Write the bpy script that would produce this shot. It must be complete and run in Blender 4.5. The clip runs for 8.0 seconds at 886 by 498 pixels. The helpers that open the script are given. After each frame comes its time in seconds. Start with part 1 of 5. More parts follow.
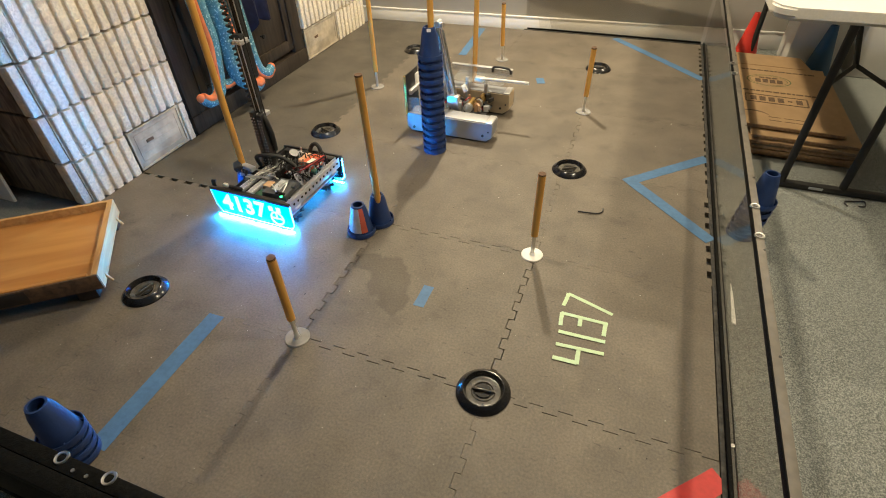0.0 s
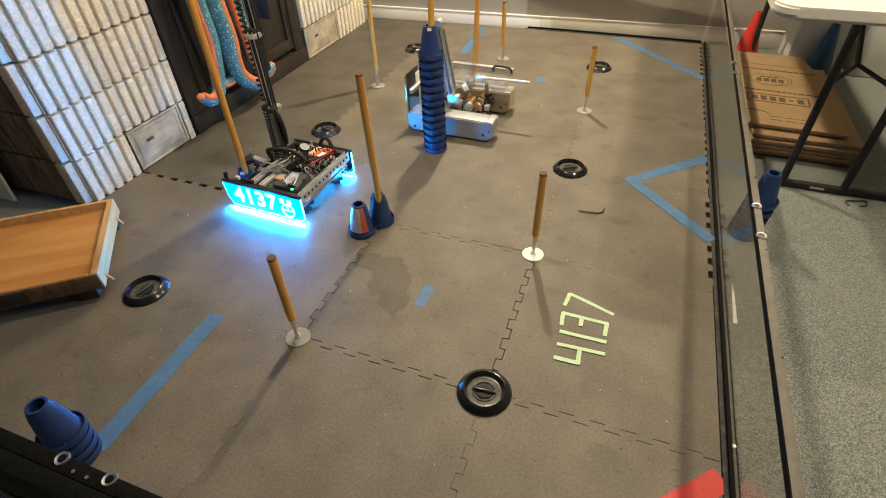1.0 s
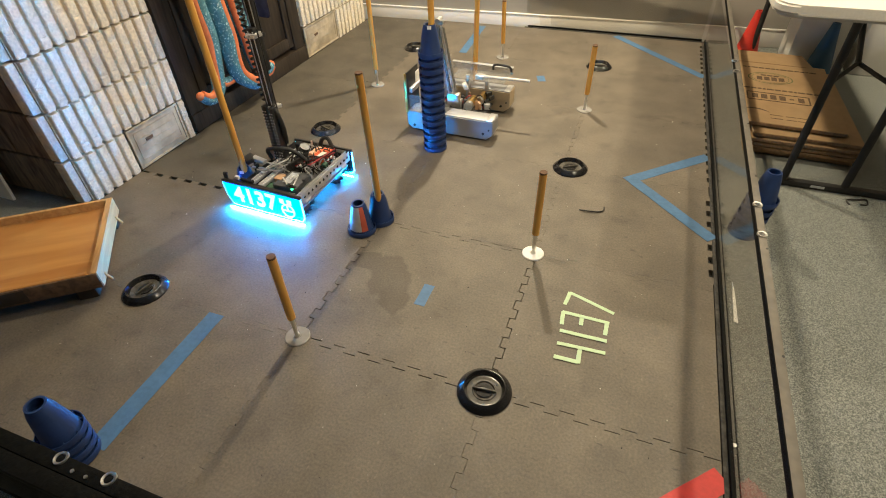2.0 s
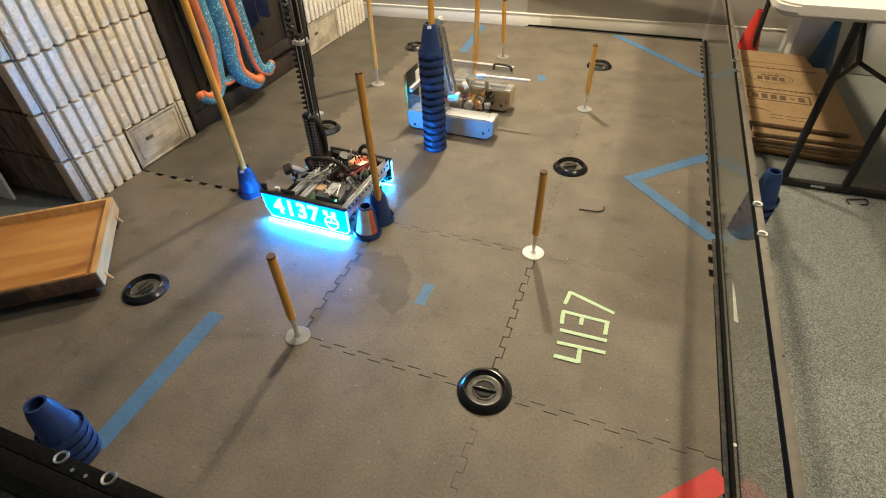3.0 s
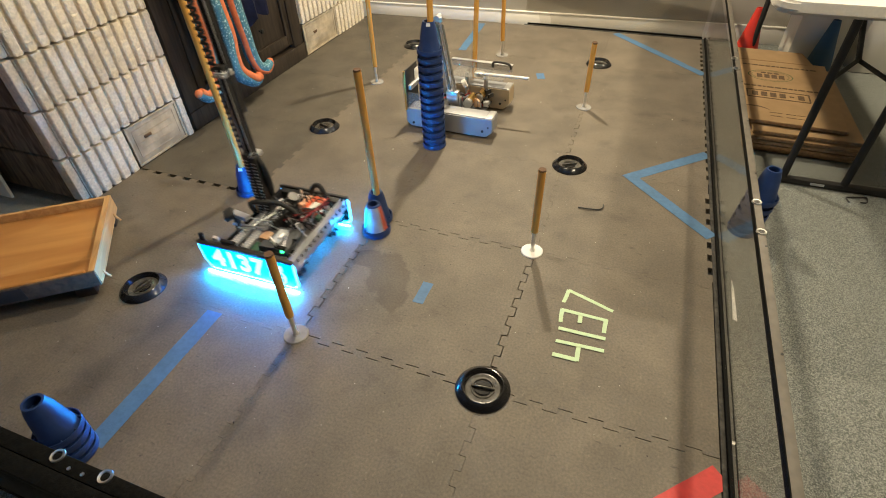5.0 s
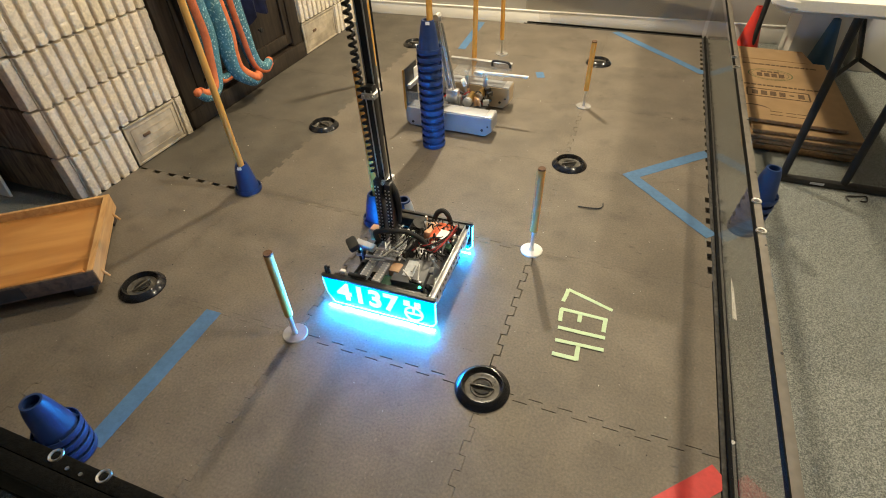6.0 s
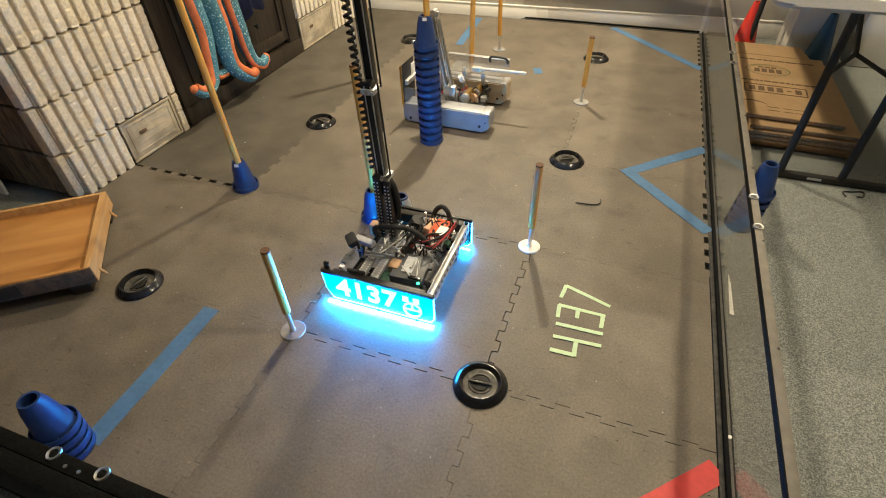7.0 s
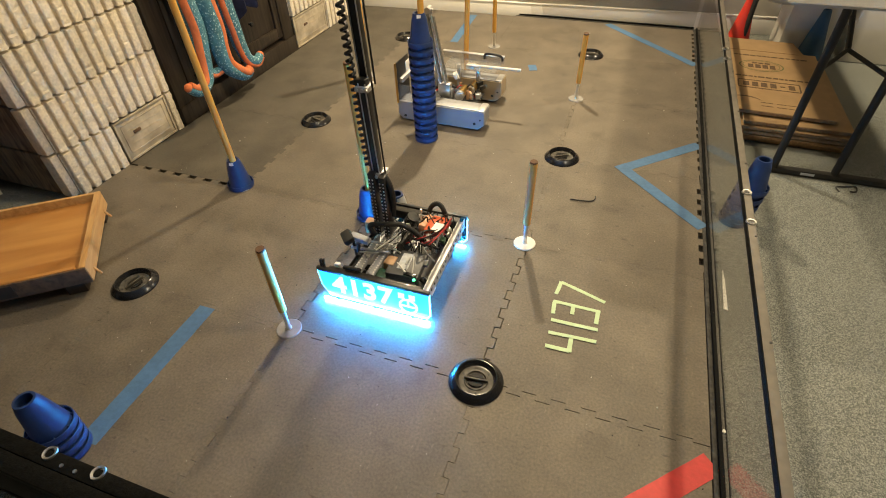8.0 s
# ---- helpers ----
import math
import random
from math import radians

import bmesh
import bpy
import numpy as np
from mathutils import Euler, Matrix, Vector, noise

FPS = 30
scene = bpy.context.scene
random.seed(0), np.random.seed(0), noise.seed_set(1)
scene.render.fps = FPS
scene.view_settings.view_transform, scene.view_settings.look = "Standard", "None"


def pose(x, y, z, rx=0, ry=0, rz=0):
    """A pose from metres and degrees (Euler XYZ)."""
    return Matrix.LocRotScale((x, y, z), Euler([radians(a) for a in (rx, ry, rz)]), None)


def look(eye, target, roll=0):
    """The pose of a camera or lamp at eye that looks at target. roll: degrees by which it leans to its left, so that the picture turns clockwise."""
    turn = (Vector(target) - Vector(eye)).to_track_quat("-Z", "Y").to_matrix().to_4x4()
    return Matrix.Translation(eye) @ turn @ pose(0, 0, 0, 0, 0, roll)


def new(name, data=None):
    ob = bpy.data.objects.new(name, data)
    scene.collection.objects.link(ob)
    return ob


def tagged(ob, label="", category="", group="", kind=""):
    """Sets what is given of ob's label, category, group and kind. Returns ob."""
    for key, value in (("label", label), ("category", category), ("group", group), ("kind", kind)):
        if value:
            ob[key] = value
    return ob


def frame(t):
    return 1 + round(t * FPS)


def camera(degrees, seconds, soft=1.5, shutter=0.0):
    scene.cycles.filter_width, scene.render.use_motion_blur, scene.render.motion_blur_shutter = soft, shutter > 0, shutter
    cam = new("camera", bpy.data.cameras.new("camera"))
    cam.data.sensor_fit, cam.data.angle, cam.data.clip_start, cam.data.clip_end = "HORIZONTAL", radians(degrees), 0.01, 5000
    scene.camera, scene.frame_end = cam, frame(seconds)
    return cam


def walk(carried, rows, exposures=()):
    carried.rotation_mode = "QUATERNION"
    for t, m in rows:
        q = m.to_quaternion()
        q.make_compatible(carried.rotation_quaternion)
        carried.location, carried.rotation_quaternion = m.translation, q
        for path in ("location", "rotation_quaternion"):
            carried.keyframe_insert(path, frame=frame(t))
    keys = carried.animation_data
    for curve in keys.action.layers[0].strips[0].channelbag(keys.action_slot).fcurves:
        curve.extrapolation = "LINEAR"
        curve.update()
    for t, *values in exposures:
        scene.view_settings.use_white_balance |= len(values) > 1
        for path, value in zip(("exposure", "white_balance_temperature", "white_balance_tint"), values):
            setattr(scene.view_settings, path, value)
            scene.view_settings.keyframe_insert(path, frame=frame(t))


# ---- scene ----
cam = camera(82.2, 8.0, soft=1.0, shutter=0.5)
PATH = [
    (0, (0.193, -0.776, 1.2), (-0.361, 0.639, -0.101), -2.0),
    (0.5, (0.191, -0.775, 1.2), (-0.363, 0.638, -0.103), -2.0),
    (1, (0.189, -0.773, 1.2), (-0.364, 0.639, -0.104), -2.0),
    (1.5, (0.188, -0.771, 1.198), (-0.364, 0.64, -0.108), -2.0),
    (3, (0.188, -0.771, 1.197), (-0.364, 0.638, -0.111), -2.0),
    (3.5, (0.188, -0.769, 1.197), (-0.363, 0.638, -0.113), -2.0),
    (4, (0.188, -0.77, 1.194), (-0.362, 0.639, -0.115), -1.9),
    (4.5, (0.191, -0.769, 1.194), (-0.36, 0.637, -0.116), -2.0),
    (6, (0.192, -0.766, 1.192), (-0.357, 0.638, -0.123), -2.0),
    (6.5, (0.191, -0.764, 1.193), (-0.355, 0.635, -0.129), -2.1),
    (7, (0.193, -0.765, 1.192), (-0.346, 0.632, -0.133), -2.0),
    (7.5, (0.196, -0.767, 1.192), (-0.336, 0.63, -0.136), -2.1),
    (8, (0.199, -0.766, 1.194), (-0.327, 0.629, -0.139), -2.1),
]
walk(cam, [(t, look(eye, target, roll)) for t, eye, target, roll in PATH], [(0.0, 0.0, 6350, 10), (7.65, 0.0, 6350, 10), (7.8, 0.0, 6950, 10), (8.0, 0.0, 6950, 10)])

# ---- light and exposure ----
world = bpy.data.worlds.new("world")
scene.world = world
world.use_nodes = True
world.node_tree.nodes["Background"].inputs[0].default_value = (0.5, 0.45, 0.4, 1)
world.node_tree.nodes["Background"].inputs[1].default_value = 0.02
scene.view_settings.exposure = 0.0
LAMPS = [(-0.55, 0.68, 25), (-0.65, 2.40, 76), (1.14, 0.45, 30), (1.26, 2.45, 38)]
CEIL = 2.25
for lx, ly, watts in LAMPS:
    ld = bpy.data.lights.new("ceiling_lamp_light", "AREA")
    ld.shape, ld.size, ld.energy, ld.color = "DISK", 0.10, watts, (1.0, 0.84, 0.575)
    lo = new("ceiling_lamp_light", ld)
    lo.location = (lx, ly, CEIL - 0.012)

# ---- materials ----


def material(name, base, rough=0.6, metal=0.0, noise_scale=30.0, vary=0.12, bump=0.0, bump_scale=None,
             stain=0.0, stain_scale=3.0, second=None, emit=None, strength=0.0, coat=0.0, rand=0.0, alpha_mix=None):
    """Principled surface with fine grain, broad stains and relief, in object space."""
    m = bpy.data.materials.new(name)
    m.use_nodes = True
    nt = m.node_tree
    n, l = nt.nodes, nt.links
    b = n["Principled BSDF"]
    b.inputs["Roughness"].default_value = rough
    b.inputs["Metallic"].default_value = metal
    b.inputs["Coat Weight"].default_value = coat
    tc = n.new("ShaderNodeTexCoord")
    nz = n.new("ShaderNodeTexNoise")
    nz.inputs["Scale"].default_value = noise_scale
    nz.inputs["Detail"].default_value = 6
    l.new(tc.outputs["Object"], nz.inputs["Vector"])
    ramp = n.new("ShaderNodeValToRGB")
    c = Vector(base)
    d = Vector(second) if second else c * (1 - vary)
    e = c * (1 + vary)
    ramp.color_ramp.elements[0].position, ramp.color_ramp.elements[1].position = 0.3, 0.7
    ramp.color_ramp.elements[0].color = (*d, 1)
    ramp.color_ramp.elements[1].color = (*e, 1)
    l.new(nz.outputs["Fac"], ramp.inputs[0])
    out = ramp.outputs[0]
    if stain > 0:
        nz2 = n.new("ShaderNodeTexNoise")
        nz2.inputs["Scale"].default_value = stain_scale
        nz2.inputs["Detail"].default_value = 4
        l.new(tc.outputs["Object"], nz2.inputs["Vector"])
        r2 = n.new("ShaderNodeMapRange")
        r2.inputs[1].default_value, r2.inputs[2].default_value = 0.35, 0.7
        r2.inputs[3].default_value, r2.inputs[4].default_value = 1.0 - stain, 1.0 + stain * 0.4
        l.new(nz2.outputs["Fac"], r2.inputs[0])
        mx = n.new("ShaderNodeMix")
        mx.data_type, mx.blend_type = "RGBA", "MULTIPLY"
        mx.inputs[0].default_value = 1.0
        l.new(out, mx.inputs[6])
        l.new(r2.outputs[0], mx.inputs[7])
        out = mx.outputs[2]
    if rand > 0:
        oi = n.new("ShaderNodeObjectInfo")
        r3 = n.new("ShaderNodeMapRange")
        r3.inputs[3].default_value, r3.inputs[4].default_value = 1 - rand, 1 + rand
        l.new(oi.outputs["Random"], r3.inputs[0])
        mx2 = n.new("ShaderNodeMix")
        mx2.data_type, mx2.blend_type = "RGBA", "MULTIPLY"
        mx2.inputs[0].default_value = 1.0
        l.new(out, mx2.inputs[6])
        l.new(r3.outputs[0], mx2.inputs[7])
        out = mx2.outputs[2]
    l.new(out, b.inputs["Base Color"])
    if bump > 0:
        nb = n.new("ShaderNodeTexNoise")
        nb.inputs["Scale"].default_value = bump_scale or noise_scale * 3
        nb.inputs["Detail"].default_value = 5
        l.new(tc.outputs["Object"], nb.inputs["Vector"])
        bp = n.new("ShaderNodeBump")
        bp.inputs["Strength"].default_value = bump
        bp.inputs["Distance"].default_value = 0.004
        l.new(nb.outputs["Fac"], bp.inputs["Height"])
        l.new(bp.outputs[0], b.inputs["Normal"])
    if emit:
        b.inputs["Emission Color"].default_value = (*emit, 1)
        b.inputs["Emission Strength"].default_value = strength
    return m


def wood_material(name, light, dark, scale=(6, 60, 60), rough=0.5, vary=0.0):
    m = material(name, light, rough)
    nt = m.node_tree
    n, l = nt.nodes, nt.links
    tc = n.new("ShaderNodeTexCoord")
    mp = n.new("ShaderNodeMapping")
    mp.inputs["Scale"].default_value = scale
    l.new(tc.outputs["Object"], mp.inputs["Vector"])
    nz = n.new("ShaderNodeTexNoise")
    nz.inputs["Scale"].default_value = 1.0
    nz.inputs["Detail"].default_value = 8
    nz.inputs["Distortion"].default_value = 0.6
    l.new(mp.outputs[0], nz.inputs["Vector"])
    r = n.new("ShaderNodeValToRGB")
    r.color_ramp.elements[0].position, r.color_ramp.elements[1].position = 0.32, 0.68
    r.color_ramp.elements[0].color, r.color_ramp.elements[1].color = (*dark, 1), (*light, 1)
    l.new(nz.outputs["Fac"], r.inputs[0])
    l.new(r.outputs[0], n["Principled BSDF"].inputs["Base Color"])
    return m


def speckle_material(name, base, spots, scale, rough, cut=0.62, bump=0.3, soft=0.06):
    """Two-colour flecks: carpet pile or plush."""
    m = material(name, base, rough, noise_scale=scale * 0.4, vary=0.2, bump=bump, bump_scale=scale, stain=0.12, stain_scale=2.0)
    nt = m.node_tree
    n, l = nt.nodes, nt.links
    b = n["Principled BSDF"]
    old = b.inputs["Base Color"].links[0].from_socket
    tc = n.new("ShaderNodeTexCoord")
    nz = n.new("ShaderNodeTexNoise")
    nz.inputs["Scale"].default_value = scale
    nz.inputs["Detail"].default_value = 3
    l.new(tc.outputs["Object"], nz.inputs["Vector"])
    r = n.new("ShaderNodeMapRange")
    r.inputs[1].default_value, r.inputs[2].default_value = cut - soft, cut + soft
    l.new(nz.outputs["Fac"], r.inputs[0])
    mx = n.new("ShaderNodeMix")
    mx.data_type = "RGBA"
    l.new(r.outputs[0], mx.inputs[0])
    l.new(old, mx.inputs[6])
    mx.inputs[7].default_value = (*spots, 1)
    l.new(mx.outputs[2], b.inputs["Base Color"])
    return m


def clear_material(name, tint, gloss_rough=0.05, ior=1.5, haze=0.0):
    """Thin clear plastic sheet: see-through, with a Fresnel gloss."""
    m = bpy.data.materials.new(name)
    m.use_nodes = True
    nt = m.node_tree
    n, l = nt.nodes, nt.links
    n.remove(n["Principled BSDF"])
    t = n.new("ShaderNodeBsdfTransparent")
    t.inputs[0].default_value = (*tint, 1)
    g = n.new("ShaderNodeBsdfGlossy")
    g.inputs["Roughness"].default_value = gloss_rough
    d = n.new("ShaderNodeBsdfDiffuse")
    d.inputs[0].default_value = (0.6, 0.6, 0.58, 1)
    m1 = n.new("ShaderNodeMixShader")
    m1.inputs[0].default_value = haze
    l.new(t.outputs[0], m1.inputs[1])
    l.new(d.outputs[0], m1.inputs[2])
    lw = n.new("ShaderNodeLayerWeight")
    lw.inputs[0].default_value = 0.5
    pw = n.new("ShaderNodeMath")
    pw.operation = "POWER"
    pw.inputs[1].default_value = 4.0
    l.new(lw.outputs["Facing"], pw.inputs[0])
    f = n.new("ShaderNodeMath")
    f.operation = "MULTIPLY_ADD"
    f.inputs[1].default_value, f.inputs[2].default_value = 0.45, 0.035
    l.new(pw.outputs[0], f.inputs[0])
    m2 = n.new("ShaderNodeMixShader")
    l.new(f.outputs[0], m2.inputs[0])
    l.new(m1.outputs[0], m2.inputs[1])
    l.new(g.outputs[0], m2.inputs[2])
    l.new(m2.outputs[0], n["Material Output"].inputs[0])
    return m


M = {}
M["mat"] = material("foam_mat", (0.146, 0.123, 0.094), 0.58, noise_scale=150, vary=0.21, bump=0.18, bump_scale=420, stain=0.24, stain_scale=5.5, rand=0.06)
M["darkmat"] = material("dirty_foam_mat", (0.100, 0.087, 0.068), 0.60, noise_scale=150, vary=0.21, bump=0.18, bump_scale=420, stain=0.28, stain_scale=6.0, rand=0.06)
def add_spill(m, spots):
    """A dark dried spill on the mats, of uneven outline: spots are (x, y, radius)."""
    nt = m.node_tree
    n, l = nt.nodes, nt.links
    b = n["Principled BSDF"]
    base = b.inputs["Base Color"].links[0].from_socket
    tc = n.new("ShaderNodeTexCoord")
    nz = n.new("ShaderNodeTexNoise")
    nz.inputs["Scale"].default_value = 14.0
    l.new(tc.outputs["Object"], nz.inputs["Vector"])
    wob = n.new("ShaderNodeVectorMath")
    wob.operation = "MULTIPLY_ADD"
    wob.inputs[1].default_value = (0.09, 0.09, 0.0)
    l.new(nz.outputs["Color"], wob.inputs[0])
    l.new(tc.outputs["Object"], wob.inputs[2])
    last = None
    for x, y, r in spots:
        d = n.new("ShaderNodeVectorMath")
        d.operation = "DISTANCE"
        d.inputs[1].default_value = (x + 0.045, y + 0.045, 0.0)
        l.new(wob.outputs[0], d.inputs[0])
        mr = n.new("ShaderNodeMapRange")
        mr.inputs[1].default_value, mr.inputs[2].default_value = r, r * 0.8
        mr.inputs[3].default_value, mr.inputs[4].default_value = 0.0, 1.0
        l.new(d.outputs["Value"], mr.inputs[0])
        if last is None:
            last = mr.outputs[0]
        else:
            mm = n.new("ShaderNodeMath")
            mm.operation = "MAXIMUM"
            l.new(last, mm.inputs[0])
            l.new(mr.outputs[0], mm.inputs[1])
            last = mm.outputs[0]
    fac = n.new("ShaderNodeMath")
    fac.operation = "MULTIPLY"
    fac.inputs[1].default_value = 0.8
    l.new(last, fac.inputs[0])
    mx = n.new("ShaderNodeMix")
    mx.data_type = "RGBA"
    mx.blend_type = "MULTIPLY"
    mx.inputs[7].default_value = (0.58, 0.58, 0.58, 1)
    l.new(fac.outputs[0], mx.inputs[0])
    l.new(base, mx.inputs[6])
    l.new(mx.outputs[2], b.inputs["Base Color"])


def add_scuffs(m):
    """Short dark scuffs and smudges trodden into the mats."""
    nt = m.node_tree
    n, l = nt.nodes, nt.links
    b = n["Principled BSDF"]
    tc = n.new("ShaderNodeTexCoord")
    for stretch, scale, low, high, tone in (((1, 1, 1), 9.0, 0.58, 0.72, 0.80), ((1.0, 3.2, 1), 26.0, 0.66, 0.72, 0.66), ((2.8, 1.0, 1), 34.0, 0.67, 0.72, 1.30)):
        base = b.inputs["Base Color"].links[0].from_socket
        mp = n.new("ShaderNodeMapping")
        mp.inputs["Scale"].default_value = stretch
        mp.inputs["Rotation"].default_value = (0, 0, scale)
        l.new(tc.outputs["Object"], mp.inputs["Vector"])
        nz = n.new("ShaderNodeTexNoise")
        nz.inputs["Scale"].default_value = scale
        nz.inputs["Detail"].default_value = 4
        l.new(mp.outputs[0], nz.inputs["Vector"])
        mr = n.new("ShaderNodeMapRange")
        mr.inputs[1].default_value, mr.inputs[2].default_value = low, high
        l.new(nz.outputs["Fac"], mr.inputs[0])
        mx = n.new("ShaderNodeMix")
        mx.data_type, mx.blend_type = "RGBA", "MULTIPLY"
        mx.inputs[7].default_value = (tone, tone, tone, 1)
        l.new(mr.outputs[0], mx.inputs[0])
        l.new(base, mx.inputs[6])
        l.new(mx.outputs[2], b.inputs["Base Color"])


add_scuffs(M["mat"])
add_scuffs(M["darkmat"])
add_spill(M["mat"], [(-0.545, 0.385, 0.050), (-0.47, 0.37, 0.070), (-0.43, 0.30, 0.080), (-0.385, 0.245, 0.062)])
M["subfloor"] = material("dark_subfloor", (0.012, 0.011, 0.010), 0.8)
M["carpet"] = speckle_material("grey_carpet", (0.112, 0.123, 0.115), (0.39, 0.405, 0.375), 340, 0.95, 0.55, 1.0, 0.15)
M["wall"] = material("painted_wall", (0.285, 0.27, 0.24), 0.7, noise_scale=5, vary=0.04, bump=0.08, bump_scale=90)
M["ceiling"] = material("ceiling_paint", (0.75, 0.73, 0.69), 0.8, noise_scale=4, vary=0.03)
M["trim"] = material("white_trim", (0.78, 0.77, 0.73), 0.4, noise_scale=6, vary=0.04)
M["block"] = material("split_face_block", (0.74, 0.655, 0.515), 0.88, noise_scale=95, vary=0.16, bump=1.0, bump_scale=190, stain=0.12, stain_scale=4, rand=0.06)
M["mortar"] = material("mortar", (0.34, 0.30, 0.24), 0.9, noise_scale=30, vary=0.15, bump=0.4)
M["brownblock"] = wood_material("brown_block", (0.25, 0.18, 0.12), (0.07, 0.05, 0.034), (75, 75, 14), 0.85)
M["ventplate"] = material("vent_stone", (0.47, 0.40, 0.29), 0.75, noise_scale=14, vary=0.14, bump=0.4, stain=0.25, stain_scale=16)
M["darkwood"] = wood_material("dark_stained_wood", (0.050, 0.037, 0.026), (0.014, 0.010, 0.007), (60, 60, 6), 0.36)
M["dowel"] = wood_material("dowel_wood", (0.76, 0.41, 0.085), (0.60, 0.28, 0.05), (90, 90, 6), 0.42)
M["dowelend"] = material("dowel_end", (0.10, 0.05, 0.025), 0.8, noise_scale=200, vary=0.3)
M["traywood"] = wood_material("tray_plywood", (0.55, 0.275, 0.085), (0.40, 0.17, 0.045), (14, 2.5, 14), 0.45)
M["pinewood"] = wood_material("pine_rim", (0.60, 0.36, 0.15), (0.45, 0.24, 0.09), (6, 60, 60), 0.5)
M["trayside"] = wood_material("worn_brown_side", (0.15, 0.085, 0.045), (0.06, 0.035, 0.02), (5, 40, 40), 0.7)
M["traydark"] = material("tray_dark_side", (0.03, 0.02, 0.013), 0.7, noise_scale=20, vary=0.3)
M["blackplastic"] = material("black_plastic", (0.010, 0.010, 0.011), 0.20, noise_scale=40, vary=0.2)
# Grey lifted above the black rim: the disc centre's sheen sits in the colour.
M["discgrey"] = material("scuffed_plastic_sheen", (0.088, 0.081, 0.070), 0.22, noise_scale=60, vary=0.3, stain=0.3, stain_scale=30)
M["blacksatin"] = material("black_satin_metal", (0.012, 0.012, 0.012), 0.4, 0.0, noise_scale=60, vary=0.3, bump=0.1, coat=0.2)
M["railblack"] = material("black_rail_and_shaded_side", (0.006, 0.006, 0.0055), 0.62, noise_scale=160, vary=0.5, bump=0.3, bump_scale=300)
M["railblack"].node_tree.nodes["Principled BSDF"].inputs["Specular IOR Level"].default_value = 0.08
M["blackrubber"] = material("black_rubber", (0.014, 0.014, 0.014), 0.75, noise_scale=60, vary=0.2)
M["steel"] = material("bright_steel", (0.74, 0.735, 0.71), 0.36, 1.0, noise_scale=80, vary=0.08)
M["slidebar"] = material("polished_slide", (0.66, 0.67, 0.68), 0.20, 1.0, noise_scale=60, vary=0.06)
M["alu"] = material("aluminium", (0.60, 0.60, 0.60), 0.36, 0.65, noise_scale=50, vary=0.08, stain=0.12, stain_scale=12)
M["aludark"] = material("grey_aluminium", (0.40, 0.41, 0.43), 0.45, 0.35, noise_scale=50, vary=0.12)
M["pod"] = material("satin_aluminium_sheet", (0.36, 0.365, 0.38), 0.48, 0.5, noise_scale=14, vary=0.06, stain=0.1, stain_scale=10)
M["podgold"] = material("warm_aluminium_sheet", (0.62, 0.50, 0.34), 0.42, 0.6, noise_scale=14, vary=0.08, stain=0.12, stain_scale=10)
M["railgrey"] = material("grey_rail_strip", (0.155, 0.138, 0.114), 0.66, noise_scale=40, vary=0.15, stain=0.15, stain_scale=8)
M["railworn"] = material("worn_black_flange", (0.045, 0.042, 0.037), 0.7, noise_scale=70, vary=0.6, bump=0.4, bump_scale=160, stain=0.5, stain_scale=22)
M["railbright"] = material("grey_inner_strip", (0.15, 0.142, 0.122), 0.7, noise_scale=40, vary=0.15)
M["greyplate"] = material("worn_clear_plate", (0.30, 0.29, 0.275), 0.20, noise_scale=40, vary=0.12)
M["plate"] = material("white_acetal", (0.72, 0.70, 0.66), 0.35, noise_scale=20, vary=0.05)
M["cone"] = material("blue_cone_plastic", (0.015, 0.040, 0.140), 0.46, noise_scale=14, vary=0.12, stain=0.2, stain_scale=20, bump=0.08, bump_scale=200, rand=0.08)
M["conelabel"] = material("white_label", (0.7, 0.72, 0.75), 0.5)
# Next two colours paint reflections on the loose cone.
M["coneglint"] = material("silver_cone_reflection", (0.55, 0.58, 0.62), 0.35, 0.5)
M["conered"] = material("red_cone_reflection", (0.50, 0.10, 0.06), 0.45)
M["bluetape"] = material("blue_painters_tape", (0.070, 0.165, 0.31), 0.6, noise_scale=60, vary=0.12, bump=0.2, bump_scale=200, stain=0.15, stain_scale=9)
M["redtape"] = material("red_tape", (0.55, 0.035, 0.03), 0.5, noise_scale=60, vary=0.1, bump=0.1)
M["greentape"] = material("pale_green_tape", (0.47, 0.62, 0.39), 0.55, noise_scale=60, vary=0.06)
M["whitestrip"] = material("white_strip", (0.85, 0.85, 0.81), 0.5, noise_scale=12, vary=0.04)
M["clear"] = clear_material("polycarbonate", (0.93, 0.92, 0.90), 0.06, 1.45, 0.015)
M["clearside"] = clear_material("clear_acrylic", (0.85, 0.86, 0.88), 0.08, 1.5, 0.12)
M["tabletop"] = material("white_table_plastic", (0.60, 0.575, 0.52), 0.5, noise_scale=150, vary=0.04, bump=0.1)
M["legpaint"] = material("black_leg_paint", (0.016, 0.015, 0.014), 0.62, noise_scale=50, vary=0.2)
M["cardboard"] = material("cardboard", (0.375, 0.243, 0.122), 0.75, noise_scale=18, vary=0.07, bump=0.08, bump_scale=120, stain=0.1, stain_scale=5, rand=0.08)
M["cardedge"] = material("cardboard_edge", (0.26, 0.155, 0.075), 0.85, noise_scale=90, vary=0.3)
M["ink"] = material("brown_print", (0.115, 0.070, 0.038), 0.8, noise_scale=120, vary=0.4)
M["greenink"] = material("green_print", (0.10, 0.13, 0.05), 0.8)
M["redcone"] = material("red_cone_plastic", (0.60, 0.035, 0.02), 0.45, noise_scale=10, vary=0.08)
M["tealcone"] = material("dark_blue_cone_plastic", (0.012, 0.065, 0.135), 0.5, noise_scale=10, vary=0.08)
